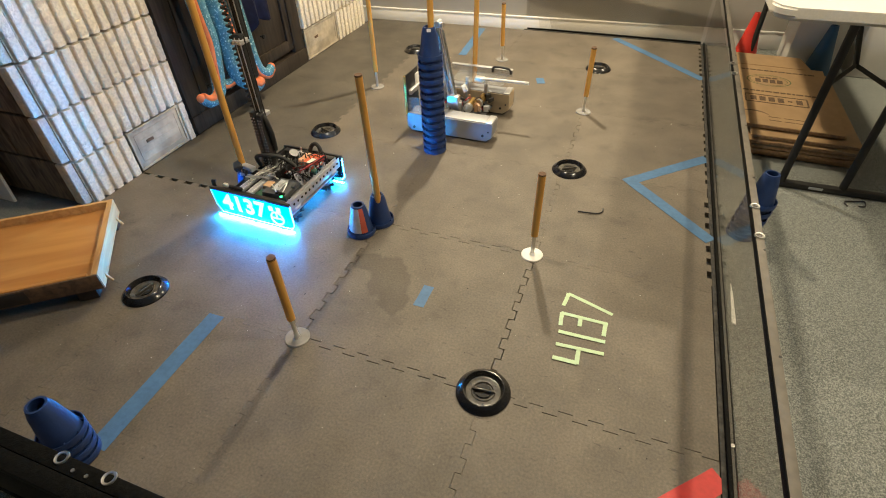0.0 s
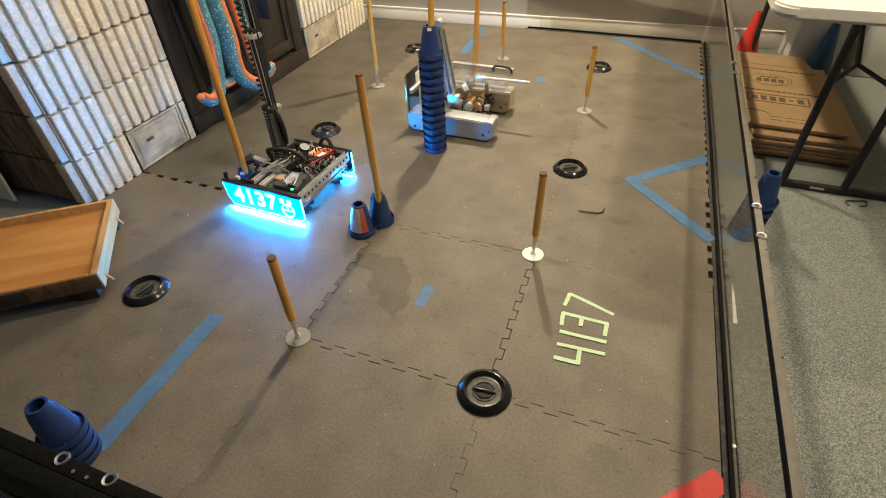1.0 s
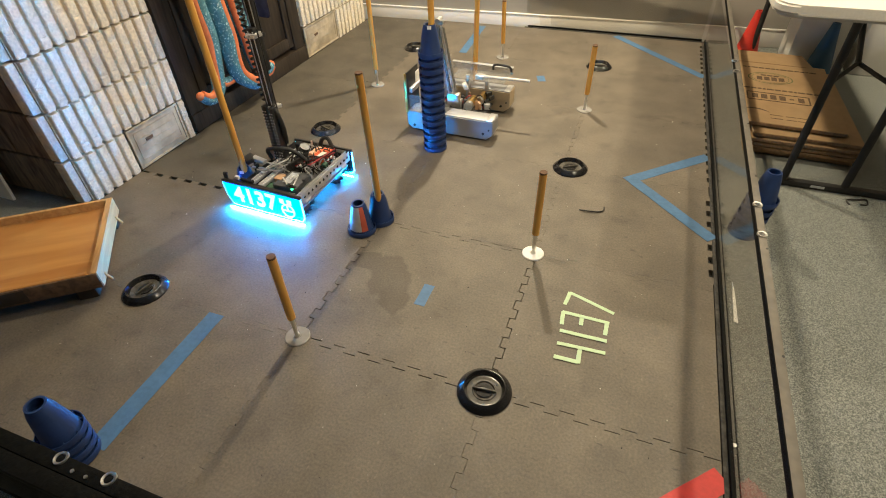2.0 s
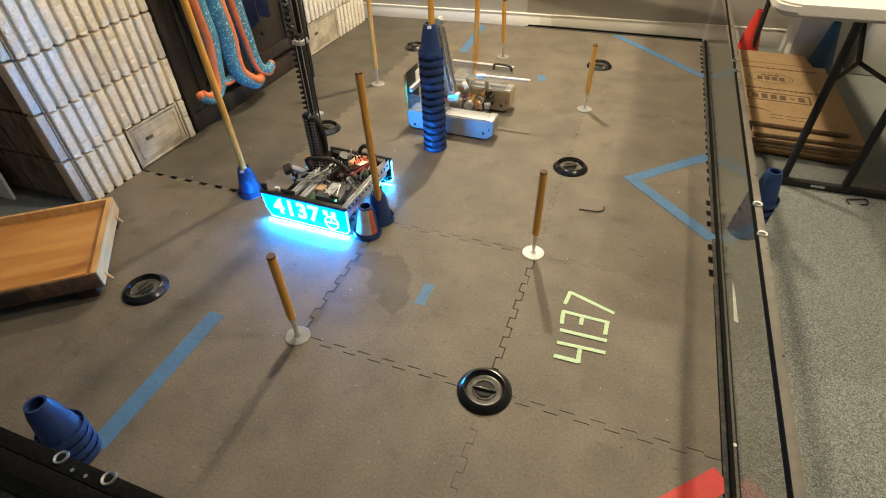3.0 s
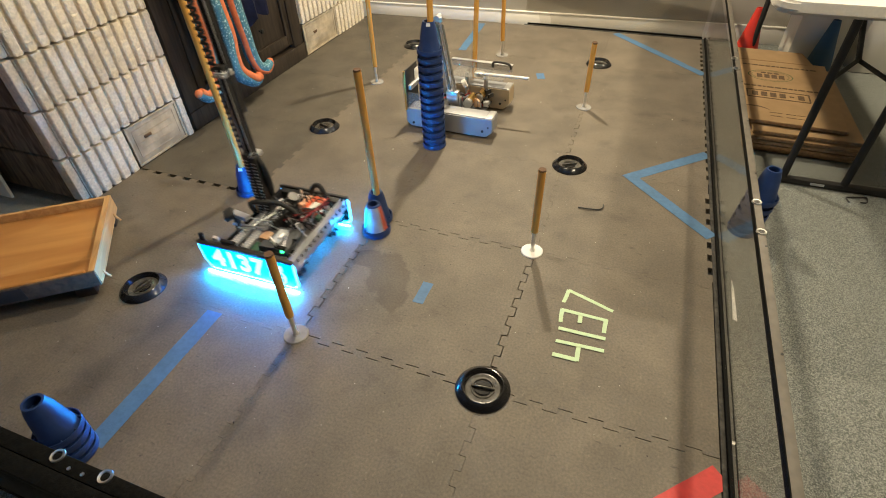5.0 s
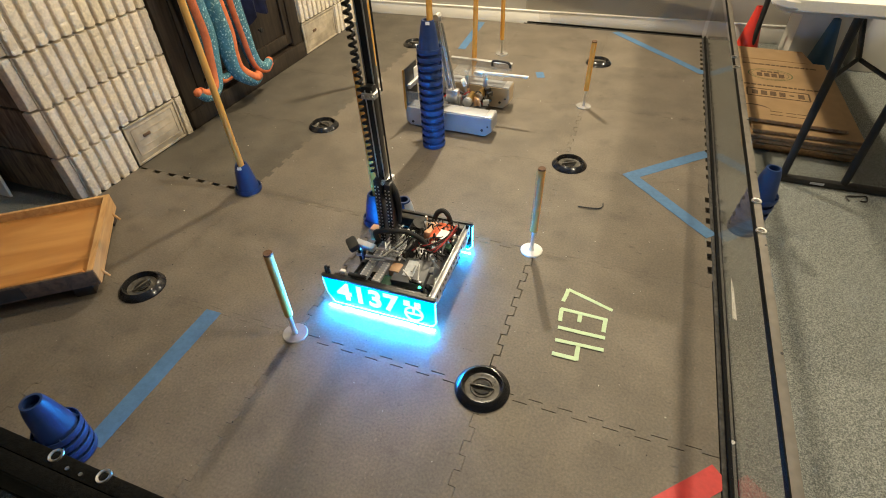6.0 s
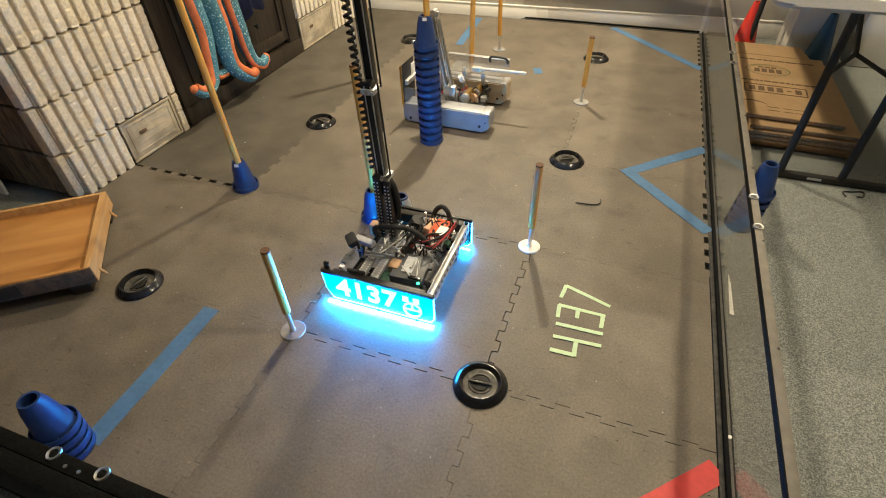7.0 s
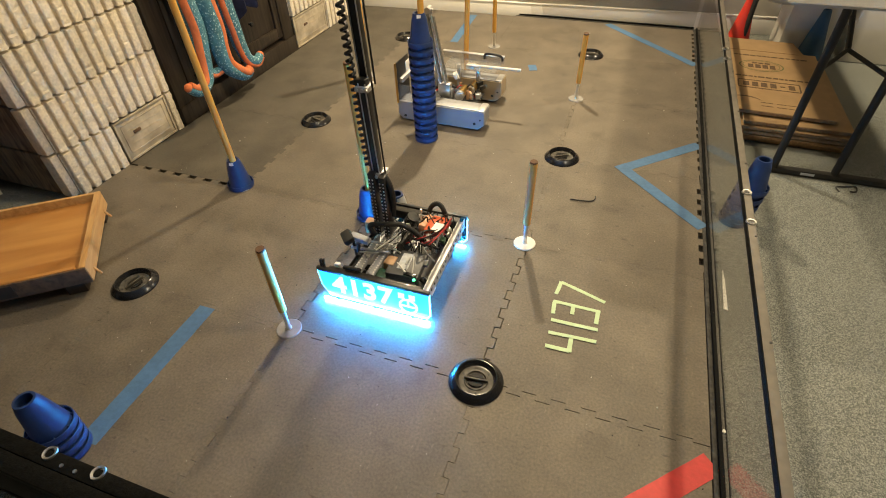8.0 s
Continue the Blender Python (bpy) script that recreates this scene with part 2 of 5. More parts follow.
M["bin"] = material("white_bin", (0.62, 0.60, 0.55), 0.55, noise_scale=8, vary=0.05)
M["plushblue"] = speckle_material("blue_plush", (0.065, 0.205, 0.260), (0.50, 0.70, 0.72), 110, 0.7, 0.63, 0.6)
M["plushorange"] = material("orange_plush", (0.62, 0.17, 0.06), 0.9, noise_scale=40, vary=0.12, bump=0.6, bump_scale=150)
M["navycloth"] = material("navy_cloth", (0.012, 0.016, 0.055), 0.85, noise_scale=30, vary=0.3, bump=0.4)
M["glowpanel"] = material("lit_cyan_acrylic", (0.02, 0.10, 0.12), 0.3, emit=(0.0, 0.090, 1.0), strength=10.5)
M["rearacrylic"] = material("dark_smoked_acrylic", (0.010, 0.020, 0.024), 0.25)
M["glowdigits"] = material("lit_engraving", (0.4, 0.5, 0.5), 0.3, emit=(0.55, 0.95, 1.0), strength=1.6)
M["glowedge"] = material("lit_acrylic_edge", (0.4, 0.5, 0.5), 0.3, emit=(0.05, 0.40, 1.0), strength=12.0)
M["glowstrip"] = material("led_strip", (0.4, 0.5, 0.5), 0.3, emit=(0.012, 0.35, 1.0), strength=2600.0)
M["glowstriprear"] = material("rear_led_strip", (0.4, 0.5, 0.5), 0.3, emit=(0.006, 0.36, 1.0), strength=2000.0)
M["greenled"] = material("green_led", (0.02, 0.3, 0.1), 0.3, emit=(0.05, 1.0, 0.35), strength=5.0)
M["orange"] = material("orange_battery_wrap", (0.68, 0.13, 0.05), 0.4, noise_scale=20, vary=0.2)
M["peach"] = material("peach_battery_wrap", (0.80, 0.46, 0.28), 0.45, noise_scale=20, vary=0.08)
M["redwire"] = material("red_wire", (0.35, 0.02, 0.02), 0.45)
M["blackwire"] = material("black_wire", (0.012, 0.012, 0.012), 0.5)
M["hub"] = material("dark_grey_case", (0.070, 0.072, 0.076), 0.45, noise_scale=30, vary=0.15)
M["greylabel"] = material("grey_label", (0.42, 0.44, 0.46), 0.5, noise_scale=60, vary=0.2)
M["greenboard"] = material("green_board", (0.03, 0.09, 0.05), 0.5, noise_scale=80, vary=0.3)
M["tanpart"] = material("tan_printed_part", (0.45, 0.27, 0.15), 0.6)
M["brass"] = material("gold_motor", (0.60, 0.38, 0.12), 0.3, 1.0, noise_scale=60, vary=0.1)
M["lampglow"] = material("lamp_glass", (0.8, 0.8, 0.75), 0.4, emit=(1.0, 0.84, 0.62), strength=6.0)
M["crumb"] = material("pale_crumb", (0.6, 0.58, 0.5), 0.8)

# ---- mesh helpers ----


def bm_box(bm, c, s, bevel=0.0, rot=None):
    m = Matrix.Translation(c) @ (rot or Matrix()) @ Matrix.Diagonal((*s, 1))
    geo = bmesh.ops.create_cube(bm, size=1.0, matrix=m)
    if bevel > 0:
        edges = list({e for v in geo["verts"] for e in v.link_edges})
        bmesh.ops.bevel(bm, geom=edges, offset=bevel, segments=2, affect="EDGES", profile=0.5)
    return bm


def bm_rod(bm, p0, p1, r0, r1=None, seg=14, caps=True):
    p0, p1 = Vector(p0), Vector(p1)
    d = p1 - p0
    q = d.to_track_quat("Z", "Y").to_matrix().to_4x4()
    bmesh.ops.create_cone(bm, cap_ends=caps, segments=seg, radius1=r0, radius2=r0 if r1 is None else r1, depth=d.length,
                          matrix=Matrix.Translation((p0 + p1) / 2) @ q)
    return bm


def bm_lathe(bm, profile, seg=32, m=None):
    """Turn (radius, height) points round z."""
    m = m or Matrix()
    rings = []
    for r, z in profile:
        if r < 1e-5:
            rings.append([bm.verts.new(m @ Vector((0, 0, z)))])
        else:
            rings.append([bm.verts.new(m @ Vector((r * math.cos(2 * math.pi * i / seg), r * math.sin(2 * math.pi * i / seg), z))) for i in range(seg)])
    for a, b in zip(rings, rings[1:]):
        for i in range(seg):
            j = (i + 1) % seg
            vs = [a[i % len(a)], a[j % len(a)], b[j % len(b)], b[i % len(b)]]
            vs = list(dict.fromkeys(vs))
            if len(vs) > 2:
                bm.faces.new(vs)
    return bm


def bm_tube(bm, pts, radius, seg=8, smooth_steps=5, caps=True):
    """A bent tube through points; radius is a number or one per point."""
    P = [Vector(p) for p in pts]
    R = list(radius) if hasattr(radius, "__len__") else [radius] * len(P)
    path, rad = [], []
    for i in range(len(P) - 1):
        a, b, c, d = P[max(i - 1, 0)], P[i], P[i + 1], P[min(i + 2, len(P) - 1)]
        for k in range(smooth_steps):
            t = k / smooth_steps
            path.append(0.5 * ((2 * b) + (c - a) * t + (2 * a - 5 * b + 4 * c - d) * t * t + (3 * b - a - 3 * c + d) * t ** 3))
            rad.append(R[i] * (1 - t) + R[i + 1] * t)
    path.append(P[-1])
    rad.append(R[-1])
    rings, up = [], Vector((0.31, 0.17, 0.93)).normalized()
    for i, p in enumerate(path):
        d = (path[min(i + 1, len(path) - 1)] - path[max(i - 1, 0)]).normalized()
        x = d.cross(up).normalized()
        up = x.cross(d).normalized()
        rings.append([bm.verts.new(p + rad[i] * (x * math.cos(2 * math.pi * k / seg) + up * math.sin(2 * math.pi * k / seg))) for k in range(seg)])
    for a, b in zip(rings, rings[1:]):
        for k in range(seg):
            bm.faces.new((a[k], a[(k + 1) % seg], b[(k + 1) % seg], b[k]))
    if caps:
        bm.faces.new(rings[0][::-1])
        bm.faces.new(rings[-1])
    return bm


def bm_prism(bm, outline, z0, z1, m=None):
    """Extrude a flat outline of (x, y) from z0 to z1."""
    m = m or Matrix()
    lo = [bm.verts.new(m @ Vector((x, y, z0))) for x, y in outline]
    hi = [bm.verts.new(m @ Vector((x, y, z1))) for x, y in outline]
    k = len(outline)
    bm.faces.new(lo[::-1])
    bm.faces.new(hi)
    for i in range(k):
        bm.faces.new((lo[i], lo[(i + 1) % k], hi[(i + 1) % k], hi[i]))
    return bm


def mesh_of(name, bm, mat, smooth=False, angle=35):
    bmesh.ops.recalc_face_normals(bm, faces=bm.faces)
    if smooth:
        for f in bm.faces:
            f.smooth = True
        for e in bm.edges:
            if len(e.link_faces) == 2 and e.calc_face_angle(0) > radians(angle):
                e.smooth = False
    me = bpy.data.meshes.new(name)
    bm.to_mesh(me)
    bm.free()
    me.materials.append(mat)
    return me


def part(name, bm, mat, parent, label="", smooth=True):
    ob = new(name, mesh_of(name, bm, mat, smooth))
    ob.parent = parent
    if label:
        tagged(ob, label)
    return ob


def thing(name, label, category, group="", at=None):
    ob = new(name)
    ob.empty_display_size = 0.05
    tagged(ob, label, category, group)
    if at is not None:
        ob.matrix_basis = at
    return ob


def solid(name, bm, mat, label, category, group="", kind="", smooth=True, at=None):
    ob = new(name, mesh_of(name, bm, mat, smooth))
    tagged(ob, label, category, group, kind)
    if at is not None:
        ob.matrix_basis = at
    return ob


def B():
    return bmesh.new()


# ---- setting ----
S = 0.597
XR, YN, YF, XL = 0.600, -0.605, 3.02, -1.80

solid("ground", bm_box(B(), (0.3, 0.9, -0.075), (7.0, 7.6, 0.1)), M["carpet"], "speckled grey short-pile carpet", "carpet", kind="structure", smooth=False)
solid("subfloor", bm_box(B(), ((XL + XR) / 2 - 0.02, 1.2, -0.020), (XR - XL + 0.02, 3.62, 0.006)), M["subfloor"], "dark floor under the foam mats", "floor", kind="structure", smooth=False)
solid("ceiling", bm_box(B(), (0.3, 0.9, CEIL + 0.05), (7.0, 7.6, 0.1)), M["ceiling"], "plain off-white ceiling", "ceiling", kind="structure", smooth=False)
bw = Matrix.Translation((0, 3.065, 0)) @ Matrix.Rotation(0.05, 4, "Z")
wall_n = solid("wall_north", bm_box(B(), (0.5, 0.06, 1.12), (5.4, 0.12, 2.30)), M["wall"], "plain grey-beige painted wall", "wall", kind="structure", smooth=False, at=bw)
bm = B()
bm_box(bm, (0.5, -0.008, 0.028), (5.4, 0.016, 0.105), 0.003)
bm_box(bm, (0.5, -0.010, 0.083), (5.4, 0.020, 0.010), 0.003)
solid("baseboard", bm, M["trim"], "white moulded baseboard along the wall", "baseboard", kind="structure", at=bw)
solid("wall_west", bm_box(B(), (-2.75, 0.9, 1.12), (0.1, 7.6, 2.30)), M["wall"], "plain painted wall", "wall", kind="structure", smooth=False)
solid("wall_east", bm_box(B(), (3.3, 0.9, 1.12), (0.1, 7.6, 2.30)), M["wall"], "plain painted wall", "wall", kind="structure", smooth=False)
solid("wall_south", bm_box(B(), (0.3, -2.85, 1.12), (7.0, 0.1, 2.30)), M["wall"], "plain painted wall", "wall", kind="structure", smooth=False)


def ceiling_light(x, y):
    c = thing("ceiling_light", "round recessed warm ceiling light", "ceiling light", "ceiling lights", pose(x, y, CEIL))
    part("trim_ring", bm_lathe(B(), [(0.07, -0.006), (0.095, -0.004), (0.095, 0.0), (0.07, 0.0)], 24), M["trim"], c)
    part("lens", bm_lathe(B(), [(0, -0.002), (0.070, -0.002), (0.070, 0.0)], 24), M["lampglow"], c)


for lx, ly, watts in LAMPS:
    ceiling_light(lx, ly)

# ---- block chimney wall ----


def block_mesh(seed, ribs, depth=0.10):
    """A split-face ribbed block: ribs*0.051 long (y), 0.19 high, face at x = 0 with rough broken ribs."""
    rng = random.Random(seed)
    bm = B()
    pitch, H = 0.051, 0.187
    bm_box(bm, (-depth / 2 - 0.018, ribs * pitch / 2, H / 2), (depth, ribs * pitch - 0.004, H))
    nz = 26
    for r in range(ribs):
        y0 = r * pitch + 0.006
        w = 0.0355
        cols = [(y0, -0.021), (y0 + 0.0008, 0.0005)] + [(y0 + w * f, 0.0035) for f in (0.14, 0.32, 0.50, 0.68, 0.86)] + [(y0 + w - 0.0008, 0.0005), (y0 + w, -0.021)]
        rows = []
        chip = 0.0
        for k in range(nz + 1):
            z = 0.001 + (H - 0.002) * k / nz
            row = []
            chip = 0.5 * chip + rng.uniform(-0.0007, 0.0006) - (0.0022 if rng.random() < 0.09 else 0.0)
            for y, x in cols:
                deep = x < -0.01
                row.append(bm.verts.new((x + (0 if deep else chip + rng.uniform(-0.0017, 0.0012)), y + rng.uniform(-0.0009, 0.0009), z)))
            rows.append(row)
        for a, b in zip(rows, rows[1:]):
            for i in range(len(cols) - 1):
                bm.faces.new((a[i], a[i + 1], b[i + 1], b[i]))
        bm.faces.new(rows[0])
        bm.faces.new(rows[-1][::-1])
    return mesh_of("block", bm, M["block"], True, 24)


def block_wall(name, y0, courses, widths, skip=()):
    """A wall of ribbed blocks with its face at XL, from y0, laid in courses."""
    w = sum(widths) * 0.051
    wall = solid(name, bm_box(B(), (XL - 0.20, y0 + w / 2, 1.10), (0.24, w - 0.01, 2.24)), M["mortar"],
                 "cream split-face ribbed block chimney wall", "wall", kind="structure", smooth=False)
    for c in range(courses):
        y = y0
        ws = widths if c % 2 == 0 else widths[::-1]
        for i, n in enumerate(ws):
            if (c, i) not in skip:
                ob = new("block", BLOCKS[n][(c * 3 + i * 5) % len(BLOCKS[n])])
                ob.parent = wall
                ob.location = (XL + 0.004, y, c * 0.1955)
            y += n * 0.051
    return wall


BLOCKS = {n: [block_mesh(n * 10 + k, n) for k in range(3)] for n in (1, 5, 6, 8)}
chimney = block_wall("wall_chimney_near", 0.352, 11, (5, 6, 1), skip={(0, 1)})
block_wall("wall_chimney_far", 2.03, 11, (8, 8), skip={(0, 0)})


def vent_plate(y, w, label):
    v = thing("vent_cover", label, "vent cover", "vent covers", pose(XL, y, 0))
    part("panel", bm_box(B(), (-0.008, w / 2, 0.094), (0.014, w - 0.02, 0.176), 0.002), M["ventplate"], v)
    bm = B()
    for c, s in (((0.000, w / 2, 0.183), (0.008, w, 0.010)), ((0.000, w / 2, 0.007), (0.008, w, 0.010)),
                 ((0.000, 0.005, 0.095), (0.008, 0.010, 0.165)), ((0.000, w - 0.005, 0.095), (0.008, 0.010, 0.165))):
        bm_box(bm, c, s, 0.002)
    part("frame", bm, M["ventplate"], v)
    bm = B()
    for z in (0.035, 0.160):
        bm_box(bm, (-0.0015, w / 2, z), (0.005, w - 0.06, 0.004), 0.001)
    for y in (0.030, w - 0.030):
        bm_box(bm, (-0.0015, y, 0.0975), (0.005, 0.004, 0.120), 0.001)
    part("bead", bm, M["ventplate"], v)
    for z in (0.068, 0.098, 0.128):
        part("ridge", bm_box(B(), (-0.0012, w / 2, z), (0.0036, w - 0.11, 0.0025), 0.0008), M["ventplate"], v)
    part("latch", bm_box(B(), (0.001, w * 0.33, 0.112), (0.006, 0.040, 0.014), 0.002), M["trayside"], v, "rust-stained latch")


vent_plate(0.609, 0.302, "stone-coloured flush cover low in the block wall")
vent_plate(2.033, 0.40, "stone-coloured flush cover low in the far block wall")

# the brown return of the chimney, with pale edge
ret = solid("wall_chimney_return", bm_box(B(), (-2.35, 0.40, 1.10), (0.95, 0.06, 2.24)), M["mortar"], "dark brown block return of the chimney wall", "wall", kind="structure", smooth=False)
for c in range(11):
    x = -1.882
    for k in range(3):
        w = 0.190 if c % 2 and k == 0 else 0.390
        part("block", bm_box(B(), (x - w / 2, 0.352, 0.096 + c * 0.1955), (w - 0.008, 0.05, 0.186), 0.004), M["brownblock"], ret, smooth=False)
        x -= w
corner = new("corner_trim")
tagged(corner, "pale smooth corner blocks of the chimney wall", "trim", kind="structure")
for c in range(11):
    part("block", bm_box(B(), (-1.850, 0.340, 0.094 + c * 0.1955), (0.056, 0.036, 0.187), 0.006), M["block"], corner)

# ---- dark wooden fireplace doors ----


def dark_cabinet():
    c = thing("fireplace_cabinet", "dark-stained wooden cabinet front between the block walls", "cabinet", at=pose(XL, 0.975, 0))
    W = 1.05
    part("body", bm_box(B(), (-0.12, W / 2, 1.10), (0.16, W, 2.2)), M["darkwood"], c, smooth=False)
    part("base_rail", bm_box(B(), (-0.020, W / 2, 0.045), (0.05, W, 0.09), 0.004), M["darkwood"], c)
    for y in (0.05, W - 0.06):
        part("stile", bm_box(B(), (-0.022, y, 1.14), (0.045, 0.10, 2.1), 0.004), M["darkwood"], c)
    for k in range(2):
        y0 = 0.11 + k * 0.43
        d = part("door", bm_box(B(), (-0.032, y0 + 0.205, 0.60), (0.018, 0.40, 0.98), 0.003), M["darkwood"], c)
        for yy in (y0 + 0.03, y0 + 0.38):
            part("door_stile", bm_box(B(), (-0.018, yy, 0.60), (0.018, 0.05, 0.97), 0.003), M["darkwood"], d)
        for zz in (0.145, 1.06):
            part("door_rail", bm_box(B(), (-0.018, y0 + 0.205, zz), (0.018, 0.30, 0.06), 0.003), M["darkwood"], d)
        part("knob", bm_lathe(B(), [(0, 0.03), (0.012, 0.026), (0.014, 0.018), (0.006, 0.010), (0.006, 0)], 16,
                              Matrix.Translation((-0.01, y0 + (0.36 if k == 0 else 0.123), 0.275)) @ Matrix.Rotation(math.pi / 2, 4, "Y")), M["blacksatin"], d, "black knob")


dark_cabinet()


def plush():
    """Octopus toy: one mesh of hanging arms, blue above and orange below."""
    bm = B()
    x = XL + 0.10
    # arm path, thickness, side of the orange strip
    # the last number of an arm: how far the orange underside shows
    arms = [
        ([(x - 0.05, 1.10, 0.92), (x, 1.118, 0.68), (x, 1.133, 0.546), (x, 1.145, 0.42), (x, 1.131, 0.323), (x, 1.116, 0.238), (x + 0.01, 1.080, 0.182), (x + 0.01, 1.015, 0.171), (x + 0.01, 0.969, 0.208)], 0.042, -1, 0.54),
        ([(x - 0.05, 1.19, 0.92), (x, 1.212, 0.68), (x, 1.232, 0.521), (x, 1.250, 0.387), (x, 1.243, 0.292), (x, 1.258, 0.202), (x + 0.01, 1.310, 0.143), (x + 0.01, 1.365, 0.110), (x + 0.01, 1.405, 0.118)], 0.044, 1, 0.66),
        ([(x - 0.06, 1.35, 0.92), (x - 0.02, 1.375, 0.62), (x - 0.02, 1.392, 0.456), (x - 0.02, 1.408, 0.335), (x - 0.02, 1.420, 0.236), (x - 0.01, 1.440, 0.165), (x, 1.487, 0.137), (x, 1.530, 0.155)], 0.042, -1, 0.46),
        ([(x - 0.06, 1.22, 0.92), (x - 0.03, 1.205, 0.60), (x - 0.03, 1.175, 0.35), (x - 0.03, 1.162, 0.245), (x - 0.02, 1.170, 0.198), (x - 0.02, 1.235, 0.190)], 0.030, -1, 0.60),
    ]
    for pts, r, side, show in arms:
        k = len(pts)
        bm_tube(bm, pts, [r * (1.0 - 0.50 * (i / (k - 1)) ** 2) for i in range(k)], 14, 6)
    n_blue = len(bm.faces)
    for pts, r, side, show in arms:
        k = len(pts)
        inner = []
        for i, q in enumerate(pts):
            d = (Vector(pts[min(i + 1, k - 1)]) - Vector(pts[max(i - 1, 0)])).normalized()
            out = Vector((1, 0, 0)).cross(d).normalized() * (-side)
            rr = r * (1.0 - 0.50 * (i / (k - 1)) ** 2)
            inner.append(Vector(q) - out * rr * 0.60 + Vector((rr * 0.34, 0, 0)))
        bm_tube(bm, inner, [r * (show - 0.14 * i / (k - 1)) for i in range(k)], 12, 6)
        bmesh.ops.create_uvsphere(bm, u_segments=12, v_segments=8, radius=r * 0.50, matrix=Matrix.Translation(pts[-1]))
    bm_rod(bm, (XL - 0.02, 1.25, 0.90), (XL + 0.05, 1.25, 0.90), 0.012)
    me = mesh_of("plush_octopus", bm, M["plushblue"], True, 80)
    me.materials.append(M["plushorange"])
    for p in me.polygons[n_blue:]:
        p.material_index = 1
    ob = new("plush_octopus", me)
    tagged(ob, "blue spotted plush octopus with orange undersides, hanging by dark cabinet", "plush toy")


plush()


def cloth():
    bm = B()
    rows = []
    for i in range(13):
        u = i / 12
        row = []
        for k in range(9):
            v = k / 8
            z = 0.95 - v * (0.59 - 0.05 * u + 0.02 * math.sin(u * 9))
            row.append(bm.verts.new((XL + 0.075 + 0.02 * math.sin(u * 14 + v * 2) + 0.02 * v, 1.40 + 0.24 * u + 0.03 * v * (0.5 - u), z)))
        rows.append(row)
    for a, b in zip(rows, rows[1:]):
        for k in range(8):
            bm.faces.new((a[k], a[k + 1], b[k + 1], b[k]))
    bmesh.ops.solidify(bm, geom=bm.faces[:], thickness=0.006)
    solid("hanging_cloth", bm, M["navycloth"], "navy blue cloth hanging against the dark cabinet", "cloth")


cloth()

# ---- field perimeter: black rails with clear panels ----


def perimeter(name, p0, p1, label, posts, low=False, cap="railgrey", tr=(-0.018, 0.020), oc=(0.003, 0.021), rail_h=0.024, slant=0.0):
    """One side of the low field wall from p0 to p1 (on the floor)."""
    p0, p1 = Vector((*p0, 0)), Vector((*p1, 0))
    d = p1 - p0
    L = d.length
    at = Matrix.Translation(p0) @ Matrix.Rotation(math.atan2(d.y, d.x), 4, "Z")
    w = thing(name, label, "field wall", "field walls", at)
    part("top_rail", bm_box(B(), (L / 2, tr[0], 0.328 - rail_h / 2), (L, tr[1], rail_h), 0.0012, Matrix.Rotation(slant, 4, "Z")), M["railblack"], w)
    part("outer_cap", bm_box(B(), (L / 2, oc[0], 0.316), (L, oc[1], 0.022), 0.0012, Matrix.Rotation(slant, 4, "Z")), M[cap], w, "outer strip of the top rail")
    part("bottom_rail", bm_box(B(), (L / 2, 0.003, 0.000 if low else -0.001), (L, 0.010, 0.026), 0.0012), M["railblack"], w)
    part("flange", bm_box(B(), (L / 2, -0.0082, -0.006), (L, 0.0120, 0.016), 0.0008), M["railworn"], w, "dull grey flange beside the mats")
    part("inner_strip", bm_box(B(), (L / 2, 0.0130, -0.006), (L, 0.0095, 0.018), 0.001), M["railbright"], w, "grey strip beside the bottom rail")
    part("outer_strip", bm_box(B(), (L / 2, 0.0203, -0.010), (L, 0.0045, 0.020), 0.001), M["railblack"], w)
    part("panel", bm_box(B(), (L / 2, 0.0028, 0.156), (L - 0.01, 0.004, 0.304), 0, Matrix.Rotation(0.012, 4, "X")), M["clear"], w, "clear polycarbonate panel", smooth=False)
    for x in posts:
        part("post", bm_box(B(), (x, 0, 0.16), (0.022, 0.026, 0.30), 0.002), M["blacksatin"], w)
    return w


def ring_at(w, x, y):
    part("ring", bm_lathe(B(), [(0.0085, 0.330), (0.0125, 0.331), (0.0135, 0.327), (0.0085, 0.326), (0.0085, 0.330)], 18, Matrix.Translation((x, y, 0))), M["steel"], w, "bright steel screw ring")
    part("screw", bm_rod(B(), (x, y, 0.320), (x, y, 0.3275), 0.006, 0.006, 10), M["blacksatin"], w)


# The thin black top_rail here paints shade on the grey rail's inner side.
E_WALL = perimeter("perimeter_wall", (0.600, 3.02), (0.600, -0.605), "black-railed clear field wall beside the carpet", (), tr=(0.0000, 0.0030), oc=(0.0113, 0.0200), rail_h=0.019, slant=-0.0125)
for yy in (0.628, 0.487, 1.764, 1.645):
    ring_at(E_WALL, 3.02 - yy, -0.001 + 0.005 * yy)
for yy in (0.05, -0.13):
    part("bolt", bm_rod(B(), (3.02 - yy, 0.0130, 0.001), (3.02 - yy, 0.0130, 0.007), 0.005), M["steel"], E_WALL)
for k in range(7):
    part("screw", bm_rod(B(), (1.15 + 0.36 * k, 0.026 - 0.0045 * k, 0.325), (1.15 + 0.36 * k, 0.026 - 0.0045 * k, 0.3282), 0.0032, None, 10), M["blacksatin"], E_WALL)
S_WALL = perimeter("perimeter_wall", (0.600, -0.612), (-1.80, -0.612), "black-railed clear field wall at the near edge", (0.008, 2.39), cap="railblack", tr=(-0.010, 0.028), oc=(0.0205, 0.031))
